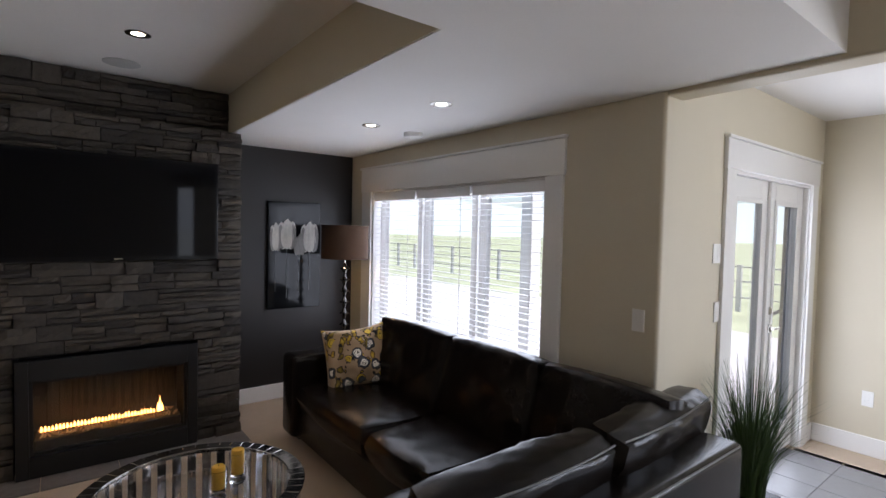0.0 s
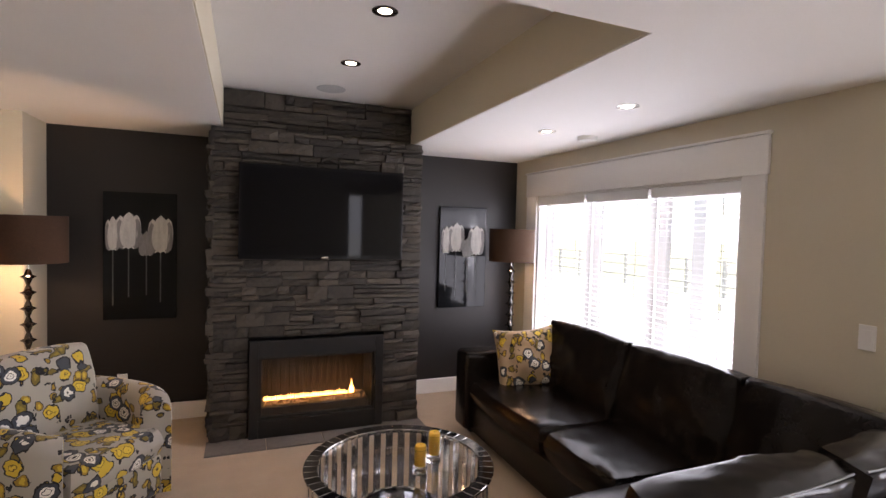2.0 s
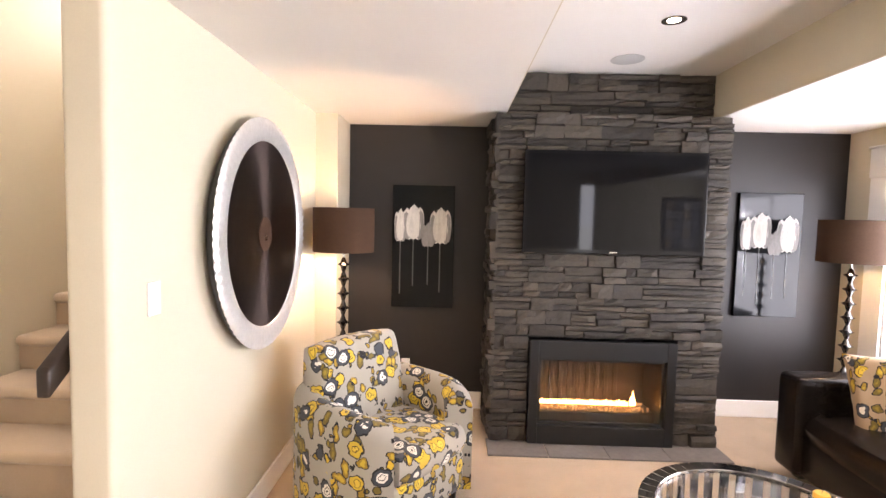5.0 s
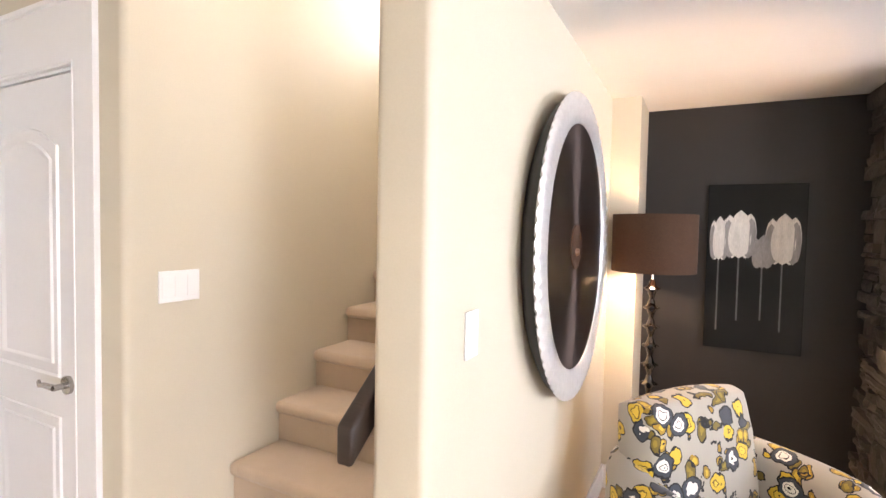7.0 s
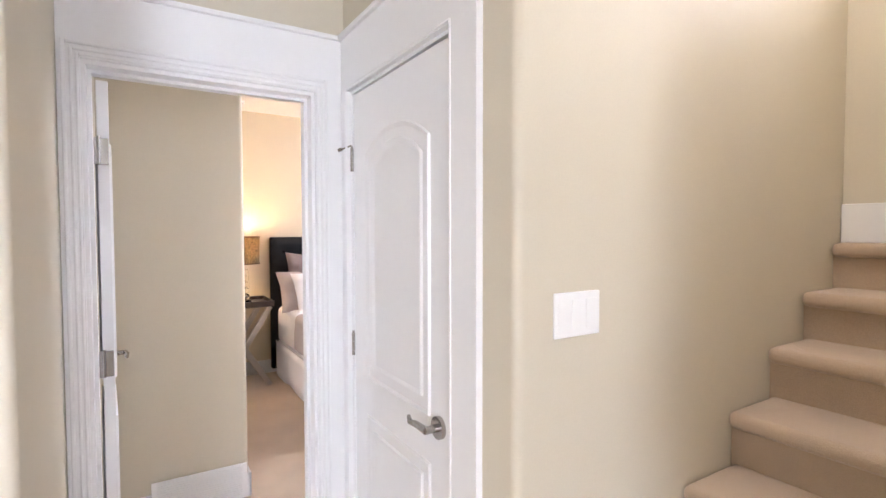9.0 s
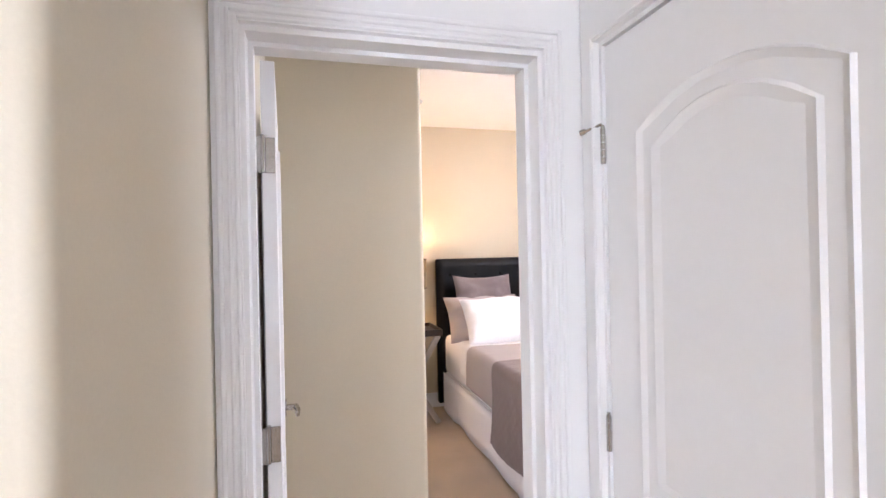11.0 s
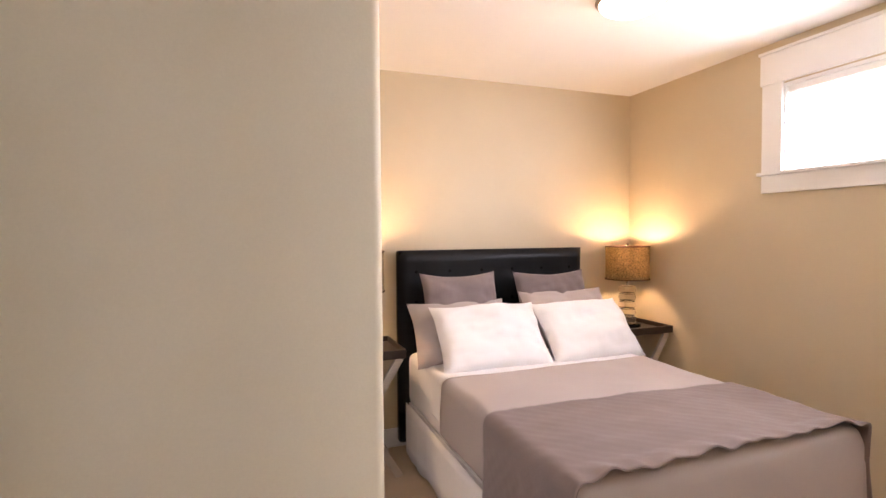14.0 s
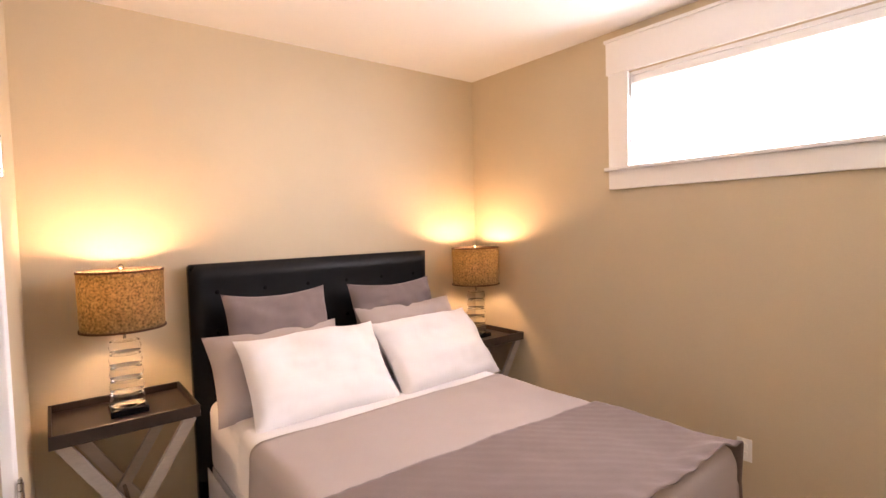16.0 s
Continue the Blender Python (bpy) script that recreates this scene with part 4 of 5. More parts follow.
# ---- round wall mirror ----
disc = thing("wall_disc", (-0.934, 3.128, 1.472), 0, "large round wall art with fluted silver rim and dark metal centre", "wall art")
bm = bmesh.new()
seg = 240
prof = ((0.464, 0.070), (0.470, 0.076), (0.508, 0.080), (0.545, 0.081), (0.570, 0.076), (0.578, 0.069), (0.570, 0.062), (0.464, 0.054))
rings = []
for j, (r, d) in enumerate(prof):
    amp = (0, 0, 0.0008, 0.0034, 0.0052, 0.004, 0, 0)[j]
    rings.append([bm.verts.new((d + amp * math.cos(2 * math.pi * k / seg * 80), r * math.cos(2 * math.pi * k / seg), r * math.sin(2 * math.pi * k / seg))) for k in range(seg)])
for a, b in zip(rings, rings[1:] + rings[:1]):
    for k in range(seg):
        j = (k + 1) % seg
        bm.faces.new((a[k], a[j], b[j], b[k]))
part("rim", bm, M_SILVER, disc, "fluted silver-leaf rim", smooth=True)
M_DISC = material("dark_spun_metal", (0.11, 0.08, 0.068), 0.33, metal=1.0, vary=0.15)
dn = M_DISC.node_tree
tg = dn.nodes.new("ShaderNodeTangent")
tg.direction_type, tg.axis = "RADIAL", "X"
dn.links.new(tg.outputs[0], dn.nodes["Principled BSDF"].inputs["Tangent"])
dn.nodes["Principled BSDF"].inputs["Anisotropic"].default_value = 0.9
bm = bmesh.new()
rings = [[bm.verts.new((d, r * math.cos(2 * math.pi * k / 96), r * math.sin(2 * math.pi * k / 96))) for k in range(96)] for r, d in ((0.466, 0.070), (0.35, 0.064), (0.2, 0.058), (0.085, 0.056))]
for a, b in zip(rings, rings[1:]):
    for k in range(96):
        bm.faces.new((a[k], a[(k + 1) % 96], b[(k + 1) % 96], b[k]))
part("centre_plate", bm, M_DISC, disc, "spun dark bronze plate", smooth=True)
bm = bmesh.new()
rod(bm, (0.002, 0, 0), (0.060, 0, 0), 0.086, 48)
rod(bm, (0.058, 0, -0.02), (0.072, 0, -0.02), 0.016, 24, 0.011)
back = bmesh.new()
lathe(back, ((0.50, 0.001), (0.548, 0.03), (0.573, 0.066), (0.566, 0.067), (0.49, 0.02)), 96)
back.transform(pose(0, 0, 0, 0, 90, 0))
part("back_shell", back, M_BLACK, disc, "black dished metal backing", smooth=True)
part("boss", bm, material("bronze_boss", (0.20, 0.12, 0.08), 0.35, metal=0.8), disc, "round bronze centre")

# ---- ceiling fittings ----
def pot_light(x, y, z, lit=True):
    ob = thing("downlight", (x, y, z), 0, "recessed round ceiling downlight, lit", "ceiling light", "recessed downlights")
    bm = bmesh.new()
    lathe(bm, ((0.034, -0.001), (0.050, -0.006), (0.062, -0.003), (0.062, 0.0), (0.034, 0.0)), 32, closed=True)
    part("trim_ring", bm, M_NICKEL, ob, "bronze-toned trim ring", smooth=True)
    bm = bmesh.new()
    rod(bm, (0, 0, -0.0015), (0, 0, -0.0005), 0.033, 24)
    part("lamp_face", bm, M_BULB, ob)
    return ob


# The last two are unseen, added to light the hall and south end.
for x, y, z in ((1.19, 2.46, TRAY), (1.19, 3.27, TRAY), (2.546, 3.14, LOW), (2.546, 2.35, LOW), (-1.45, 0.7, TRAY), (0.6, -1.6, TRAY)):
    pot_light(x, y, z)
    spot("downlight_lamp", (x, y, z - 0.02), 3.8, (1.0, 0.78, 0.52))
for nm, x, y, z, r, lab in (("ceiling_speaker", 1.172, 3.91, TRAY, 0.105, "round flush white ceiling speaker"), ("smoke_detector", 2.913, 3.166, LOW, 0.07, "round white ceiling detector")):
    ob = thing(nm, (x, y, z), 0, lab, nm.replace("_", " "))
    bm = bmesh.new()
    d = 0.006 if nm == "ceiling_speaker" else 0.03
    lathe(bm, ((r, 0), (r, -d * 0.5), (r * 0.9, -d), (0.001, -d)), 40)
    part("body", bm, material("grey_grille", (0.5, 0.5, 0.49), 0.7, bump=0.4, scale=300) if nm == "ceiling_speaker" else M_PLATE, ob, smooth=True)

# ---- switches, outlets, registers ----
def plate(name, x, y, z, turn, w, h, label, kind="switch"):
    """A wall plate facing local -y."""
    ob = thing(name, (x, y, z), turn, label, "wall plate")
    boxpart("cover", M_PLATE, ob, -w / 2, w / 2, -0.007, -0.0005, -h / 2, h / 2, 0.0025)
    if kind == "outlet":
        for dz in (-0.022, 0.022):
            boxpart("socket", M_PLATE, ob, -0.016, 0.016, -0.0095, -0.0065, dz - 0.014, dz + 0.014, 0.003)
    else:
        n = max(1, round(w / 0.06))
        for k in range(n):
            cx = (k - (n - 1) / 2) * 0.046
            boxpart("rocker", M_PLATE, ob, cx - 0.019, cx + 0.019, -0.0085, -0.0065, -0.036, 0.036, 0.0008)
    return ob


plate("light_switch", 3.2, 1.495, 1.165, -90, 0.07, 0.115, "white rocker switch plate beside the window")
plate("thermostat", 3.80, 1.39, 1.507, 0, 0.09, 0.11, "white square wall thermostat")
plate("light_switch", 3.865 - 0.03, 1.39, 1.171, 0, 0.075, 0.115, "white rocker switch plate beside the patio door")
plate("wall_outlet", 5.6, 1.043, 0.42, -90, 0.07, 0.115, "white wall outlet in the nook", "outlet")
plate("light_switch", -0.935, 2.27, 1.28, 90, 0.07, 0.115, "white rocker switch plate beside the wall disc")
plate("light_switch", -2.05, 2.285, 1.318, 90, 0.152, 0.108, "white triple rocker switch plate beside the stairs")
plate("wall_outlet", -0.292, 4.665, 0.346, 0, 0.07, 0.115, "white wall outlet on the charcoal wall", "outlet")
plate("wall_outlet", -4.715, 4.71, 0.462, 0, 0.07, 0.115, "white wall outlet under the bedroom window", "outlet")
vent = thing("air_register", (-4.165, 1.66, 0.13), 90, "white slotted return-air register above the carpet", "air vent")
boxpart("backing", M_TRIM, vent, -0.235, 0.235, -0.008, -0.0005, -0.12, 0.075, 0.002)
for k in range(14):
    boxpart("louvre", M_TRIM, vent, -0.21, 0.21, -0.0125, -0.0075, -0.105 + k * 0.0125, -0.098 + k * 0.0125)

# framed photo collage on the nook's far wall
col = thing("photo_collage", (4.95, -3.45, 1.55), 180, "dark framed collage of small photographs", "picture")
boxpart("backing", M_BLACK, col, -0.42, 0.42, -0.03, 0.0, -0.55, 0.55, 0.004)
PHOTO = [material("photo_print", c, 0.3, vary=0.4, big=20) for c in ((0.25, 0.24, 0.24), (0.35, 0.25, 0.15), (0.12, 0.12, 0.14), (0.4, 0.38, 0.36))]
for i in range(4):
    for j in range(5):
        boxpart("photo", PHOTO[(i * 3 + j * 2) % 4], col, -0.36 + i * 0.185, -0.205 + i * 0.185, -0.034, -0.0302, -0.49 + j * 0.2, -0.32 + j * 0.2)

# ---- sectional sofa ----
sofa = thing("sectional_sofa", (0, 0, 0), 0, "black leather sectional sofa with loose back cushions", "sofa")
bm = bmesh.new()
bx(bm, 2.22, 3.12, 1.0, 3.60, 0.06, 0.30, 0.02)
bx(bm, 1.40, 2.22, 1.0, 1.93, 0.06, 0.30, 0.02)
part("base", bm, M_LEATHER, sofa, smooth=True)
bm = bmesh.new()
bx(bm, 2.92, 3.14, 1.02, 3.62, 0.28, 0.70, 0.035, 3)
part("back_frame", bm, M_LEATHER, sofa, smooth=True)
bm = bmesh.new()
bx(bm, 1.38, 3.13, 0.95, 1.12, 0.06, 0.74, 0.03, 3)
part("back_frame", bm, M_LEATHER, sofa, "low leather back facing the room", smooth=True)
bm = bmesh.new()
rod(bm, (1.41, 0.957, 0.725), (3.10, 0.957, 0.725), 0.0045, 8)
part("piping", bm, M_STITCH, sofa)
bm = bmesh.new()
bx(bm, 2.18, 3.13, 3.58, 3.80, 0.05, 0.66, 0.045, 4)
part("arm", bm, M_LEATHER, sofa, smooth=True)
for x in (2.3, 3.0):
    for y in (1.1, 3.7):
        boxpart("foot", M_DARKWOOD, sofa, x - 0.03, x + 0.03, y - 0.03, y + 0.03, 0, 0.07)
for y in (1.1, 1.85):
    boxpart("foot", M_DARKWOOD, sofa, 1.45, 1.51, y - 0.03, y + 0.03, 0, 0.07)
for k, (y0, y1) in enumerate(((2.56, 3.57), (1.93, 2.55), )):
    cushion("seat_cushion", M_LEATHER, sofa, 0.80, y1 - y0, 0.19, pose(2.58, (y0 + y1) / 2, 0.375), 0.14, 3 + k, 0.004, soft=0.14)
cushion("seat_cushion", M_LEATHER, sofa, 1.62, 0.80, 0.19, pose(2.20, 1.53, 0.372), 0.14, 7, 0.004, soft=0.14)
for k, (y0, y1) in enumerate(((2.59, 3.44), (1.82, 2.58), (1.12, 1.81))):
    cushion("back_cushion", M_LEATHER, sofa, y1 - y0 + 0.05, 0.56, 0.25, pose(2.86, (y0 + y1) / 2, 0.655, 90 - 14, 0, -90), 0.24, 11 + k, 0.008, soft=0.15)
for k, (x0, x1, dz, lean) in enumerate(((1.60, 2.42, 0.0, -18), (2.40, 3.22, 0.01, -16))):
    cushion("back_cushion", M_LEATHER, sofa, x1 - x0 + 0.03, 0.50, 0.22, pose((x0 + x1) / 2, 1.22, 0.645 + dz, 90 - 14, 0, 180 + (4 if k else -1)), 0.24, 21 + k, 0.0065, soft=0.16)
    bm = bmesh.new()
    c = pose((x0 + x1) / 2, 1.22, 0.645 + dz, 90 - 14, 0, 180 + (4 if k else -1))
    pts = [c @ Vector(((x1 - x0) / 2 * (2 * i / 16 - 1) * 0.95, 0.235, -0.062 - 0.02 * (1 - (2 * i / 16 - 1) ** 2))) for i in range(17)]
    tube(bm, pts, 0.004)
    part("piping", bm, M_STITCH, sofa)

throw_pillow = thing("throw_pillow", (2.60, 3.40, 0.64), 0, "gold floral cotton throw pillow leaning on the sofa arm", "pillow")
pillow("pillow_cover", M_FLORAL_GOLD, throw_pillow, 0.47, 0.47, 0.2, pose(0, 0, 0, 72, 0, -20) @ pose(0, 0, 0, 0, 0, 6), 2, dip=0.12)

stool = thing("ottoman", (0.63, 2.12, 0), 0, "small dark leather ottoman on the carpet", "ottoman")
cushion("seat", M_LEATHER, stool, 0.30, 0.56, 0.16, pose(0, 0, 0.345), 0.15, 5, 0.002)
boxpart("body", M_LEATHER, stool, -0.135, 0.135, -0.26, 0.26, 0.05, 0.29, 0.015, smooth=True)
for sx in (-0.1, 0.1):
    for sy in (-0.22, 0.22):
        boxpart("foot", M_DARKWOOD, stool, sx - 0.02, sx + 0.02, sy - 0.02, sy + 0.02, 0, 0.055)

# ---- armchair ----
chair = thing("armchair", (-0.27, 3.27, 0), 53, "rounded armchair in yellow, grey and black floral cloth", "armchair")


def arc_wall(name, outer, inner, a0, a1, low, tops, parent, mat):
    """A curved padded wall from angle a0 to a1, with its height following tops, rounded over."""
    bm = bmesh.new()
    n = 40
    loops = []
    for i in range(n + 1):
        t = i / n
        a = radians(a0 + (a1 - a0) * t)
        top = np.interp(t, *zip(*tops))
        mid, half = (outer + inner) / 2, (outer - inner) / 2
        sec = [(outer, low), (outer, top - half)] + [(mid + half * math.cos(radians(b)), top - half + half * math.sin(radians(b))) for b in (30, 60, 90, 120, 150)] + [(inner, top - half), (inner, low)]
        c, s = math.cos(a), math.sin(a)
        kx, ky = abs(c) ** 0.72 * (1 if c >= 0 else -1), abs(s) ** 0.72 * (1 if s >= 0 else -1)
        loops.append([bm.verts.new((r * kx, r * ky, z)) for r, z in sec])
    for p, q in zip(loops, loops[1:]):
        for k in range(len(p) - 1):
            bm.faces.new((p[k], p[k + 1], q[k + 1], q[k]))
        bm.faces.new((p[-1], p[0], q[0], q[-1]))
    bm.faces.new(loops[0])
    bm.faces.new(loops[-1][::-1])
    return part(name, bm, mat, parent, smooth=True)


arc_wall("arm_shell", 0.44, 0.30, -52, 232, 0.07, ((0, 0.60), (0.1, 0.645), (0.3, 0.67), (0.5, 0.69), (0.7, 0.67), (0.9, 0.645), (1, 0.60)), chair, M_FLORAL)
cushion("backrest", M_FLORAL, chair, 0.64, 0.56, 0.24, pose(0, 0.235, 0.62, 80, 0, 0), 0.25, 4, 0.004, soft=0.26)
cushion("seat", M_FLORAL, chair, 0.56, 0.62, 0.18, pose(0, -0.07, 0.375), 0.15, 9, 0.003, soft=0.18)
bm = bmesh.new()
bx(bm, -0.29, 0.29, -0.34, 0.25, 0.07, 0.30, 0.03, 3)
part("front_panel", bm, M_FLORAL, chair, smooth=True)
for x in (-0.26, 0.26):
    for y in (-0.28, 0.26):
        bm = bmesh.new()
        rod(bm, (x, y, 0), (x, y, 0.08), 0.018, 12, 0.028)
        part("leg", bm, M_DARKWOOD, chair, "short dark wooden foot")

# ---- coffee table ----
table = thing("coffee_table", (1.32, 2.48, 0), 0, "round chrome-slatted coffee table with a glass top", "coffee table")
R = 0.445
bm = bmesh.new()
bx(bm, -0.021, 0.021, -0.0035, 0.0035, 0.02, 0.43, 0.0015, 1)
SLATM = bpy.data.meshes.new("mirror_slat")
bm.to_mesh(SLATM)
bm.free()
SLATM.materials.append(M_CHROME)
for k in range(40):
    a = 2 * math.pi * k / 40
    s = new("slat", SLATM)
    s.parent = table
    s.matrix_local = pose(R * math.cos(a), R * math.sin(a), 0, 0, 0, math.degrees(a) + 90)
for z0, nm in ((0.0, "bottom_ring"), (0.405, "under_ring")):
    bm = bmesh.new()
    lathe(bm, ((R - 0.006, z0), (R - 0.006, z0 + 0.022), (R - 0.022, z0 + 0.022), (R - 0.022, z0)), 80, closed=True)
    part(nm, bm, M_CHROME, table)
M_MOSAIC = material("dark_mirror_tile", (0.55, 0.53, 0.50), 0.08, metal=1.0, vary=0.5, per_object=1.5)
bm = bmesh.new()
bx(bm, -0.028, 0.028, -0.034, 0.034, 0.43, 0.442, 0.002, 1)
TILEM = bpy.data.meshes.new("rim_tile")
bm.to_mesh(TILEM)
bm.free()
TILEM.materials.append(M_MOSAIC)
for k in range(48):
    a = 2 * math.pi * k / 48
    s = new("rim_tile", TILEM)
    s.parent = table
    s.matrix_local = pose((R - 0.012) * math.cos(a), (R - 0.012) * math.sin(a), 0, 0, 0, math.degrees(a) + 90)
bm = bmesh.new()
lathe(bm, ((0.001, 0.418), (R - 0.03, 0.418), (R - 0.03, 0.428), (0.001, 0.428)), 64)
part("glass_top", bm, M_GLASS, table, "clear round glass top").visible_shadow = False
bm = bmesh.new()
lathe(bm, ((0.001, 0.0235), (R - 0.03, 0.0235), (R - 0.03, 0.03), (0.001, 0.03)), 64)
part("mirror_base", bm, M_CHROME, table, "mirrored base plate")
bm = bmesh.new()
lathe(bm, ((0.20, 0.03), (0.21, 0.20), (0.195, 0.20), (0.185, 0.03)), 48, closed=True)
part("inner_drum", bm, M_CHROME, table, smooth=True)
for x, y, h in ((1.385, 2.36, 0.085), (1.49, 2.45, 0.10)):
    c = thing("candle_holder", (x, y, 0.4285), 0, "clear glass holder with a yellow pillar candle", "candle", "candles on the table")
    bm = bmesh.new()
    lathe(bm, ((0.034, 0), (0.036, 0.012), (0.012, 0.02), (0.012, 0.028), (0.034, 0.036), (0.038, 0.036 + h), (0.035, 0.036 + h), (0.031, 0.042), (0.001, 0.040)), 28)
    part("glass", bm, M_GLASS, c, smooth=True)
    bm = bmesh.new()
    lathe(bm, ((0.001, 0.042), (0.027, 0.042), (0.028, 0.046 + h), (0.024, 0.052 + h), (0.001, 0.050 + h)), 24)
    part("candle", bm, M_WAX, c, "yellow wax candle", smooth=True)
    bm = bmesh.new()
    rod(bm, (0, 0, 0.048 + h), (0.001, 0, 0.060 + h), 0.001, 6)
    part("wick", bm, M_BLACK, c)

# ---- potted grass ----
pot = thing("potted_grass", (3.74, 1.14, 0), 0, "tall ornamental grass in a square dark pot", "plant")
bm = bmesh.new()
bmesh.ops.create_cone(bm, cap_ends=True, segments=4, radius1=0.115, radius2=0.165, depth=0.24, matrix=pose(0, 0, 0.12, 0, 0, 45))
bmesh.ops.bevel(bm, geom=list(bm.edges), offset=0.006, segments=2, affect="EDGES")
part("planter", bm, M_GLOSSBLACK, pot, "square tapered dark planter")
bm = bmesh.new()
for k in range(760):
    a, r = rng.uniform(0, 6.283), 0.07 * math.sqrt(rng.random())
    h, out = rng.uniform(0.35, 0.80), rng.uniform(0.02, 0.34) * rng.uniform(0.4, 1)
    b, px, py = rng.uniform(0, 6.283), r * math.cos(a), r * math.sin(a)
    wx, wy = 0.0034 * math.cos(b), 0.0034 * math.sin(b)
    prev = None
    for i in range(6):
        t = i / 5
        x, y, z = px + out * t * t * math.cos(a), py + out * t * t * math.sin(a), 0.22 + h * (t - 0.18 * out * t ** 3 * 3)
        w = 1 - t * 0.92
        row = (bm.verts.new((x - wx * w, y - wy * w, z)), bm.verts.new((x + wx * w, y + wy * w, z)))
        if prev:
            bm.faces.new((prev[0], prev[1], row[1], row[0]))
        prev = row
tagged(part("blades", bm, M_BLADE, pot, "dense thin green grass blades"), kind="stuff")

# ---- staircase ----
stairs = thing("staircase", (0, 0, 0), 0, "carpeted beige staircase rising between two walls", "stairs", kind="structure")
RISE = [0.203, 0.407] + [0.61 + 0.172 * k for k in range(6)]
for k, z in enumerate(RISE):
    y = 2.016 + 0.234 * k
    bm = bmesh.new()
    bx(bm, -2.048, -1.077, y, 3.9 if k == 7 else y + 0.30, z - 0.055, z, 0.022, 4)
    bx(bm, -2.048, -1.077, y + 0.03, y + 0.29, 0 if k == 0 else RISE[k - 1] - 0.02, z - 0.03)
    part("step", bm, M_CARPET, stairs, smooth=True)
bm = bmesh.new()
bx(bm, -2.99, -1.077, 3.90, 4.89, 1.35, 1.469)
part("landing", bm, M_CARPET, stairs)
bm = bmesh.new()
bx(bm, -2.049, -1.077, 3.744, 3.759, 1.47, 1.62, 0.003, 1)
part("skirting", bm, M_TRIM, stairs, "white painted landing skirting board")
rail = thing("handrail", (0, 0, 0), 0, "dark wooden handrail on the stair wall", "handrail")
bm = bmesh.new()
d = Vector((0, 0.234, 0.172)).normalized()
FOOT = Vector((-1.112, 2.015, 1.06))
bx(bm, -0.022, 0.022, 0, 1.9, -0.044, 0.044, 0.009, 3)
for v in bm.verts:
    v.co.z += v.co.y * 0.172 / 0.234
bm.transform(Matrix.Translation(FOOT))
part("rail", bm, M_DARKWOOD, rail, smooth=True)
for s in (0.35, 1.3, 2.1):
    p = FOOT + d * s
    bm = bmesh.new()
    rod(bm, p + Vector((0, 0, -0.03)), p + Vector((0.01, 0, -0.08)), 0.006)
    rod(bm, p + Vector((0.005, 0, -0.08)), p + Vector((0.037, 0, -0.08)), 0.006)
    part("bracket", bm, M_NICKEL, rail, smooth=True)

# ---- bedroom window ----
bwin = thing("window_bedroom", (0, 0, 0), 0, "high bedroom window with flat white trim and white shade", "window", kind="structure")
for nm, b in (("jamb_board", (-5.46, -5.33, 4.688, 4.709, 1.93, 2.50)), ("jamb_board", (-3.42, -3.29, 4.688, 4.709, 1.93, 2.50)), ("head_board", (-5.472, -3.278, 4.684, 4.709, 2.501, 2.69)),
              ("head_cap", (-5.48, -3.27, 4.674, 4.709, 2.69, 2.708)), ("apron", (-5.46, -3.29, 4.688, 4.709, 1.82, 1.93)), ("window_sill", (-5.48, -3.27, 4.668, 4.80, 1.931, 1.951)),
              ("reveal", (-5.332, -5.318, 4.709, 4.84, 1.951, 2.49)), ("reveal", (-3.432, -3.418, 4.709, 4.84, 1.951, 2.49)), ("reveal", (-5.318, -3.432, 4.709, 4.84, 2.472, 2.492))):
    boxpart(nm, M_TRIM, bwin, *b, 0.002)
pn = boxpart("pane", M_GLASS, bwin, -5.318, -3.432, 4.80, 4.806, 1.951, 2.472)
pn.visible_shadow = False
boxpart("shade_rail", M_TRIM, bwin, -5.315, -3.435, 4.72, 4.76, 2.43, 2.471, 0.004)
bm = bmesh.new()
bx(bm, -7.0, -2.0, 5.7, 5.71, 1.0, 4.2)
structure("backdrop", bm, glowing("bright_overcast_sky", (1, 1, 1), 1.3), "bright overexposed sky outside the bedroom window", "backdrop")
bm = bmesh.new()
bx(bm, -3.4, -0.4, 5.3, 5.31, 2.3, 4.7)
structure("backdrop_stair", bm, bpy.data.materials["bright_overcast_sky"], "bright overexposed sky outside the upstairs window", "backdrop")

# ---- bed ----
bed = thing("bed", (0, 0, 0), 0, "made queen bed with white linen and black tufted headboard", "bed")
X0, X1, Y0, Y1, TOP = -6.56, -4.53, 2.63, 4.08, 0.735
bm = bmesh.new()
n, mth = 48, 28
gridv = {}
for i in range(n + 1):
    for j in range(mth + 1):
        y, z = 2.585 + 1.56 * i / n, 0.28 + 1.175 * j / mth
        d = 0.0
        for r, zz in enumerate((1.30, 1.08, 0.86)):
            for c in range(6):
                yy = 2.585 + 1.56 * (c + 0.5) / 6
                q = (y - yy) ** 2 + (z - zz) ** 2
                d += 0.014 * math.exp(-q / 0.002) + 0.007 * math.exp(-q / 0.02)
        e = min(y - 2.585, 4.145 - y, 1.455 - z)
        roll = 0.045 * (1 - min(1, e / 0.05)) ** 2
        gridv[i, j] = bm.verts.new((-6.575 - d - roll, y, z))
for i in range(n):
    for j in range(mth):
        bm.faces.new((gridv[i, j], gridv[i + 1, j], gridv[i + 1, j + 1], gridv[i, j + 1]))
hb = part("headboard", bm, material("black_headboard_leather", (0.004, 0.0043, 0.0056), 0.42, spec=0.2, bump=0.2, scale=150, vary=0.2), bed, "black button-tufted leather headboard", smooth=True)
bm = bmesh.new()
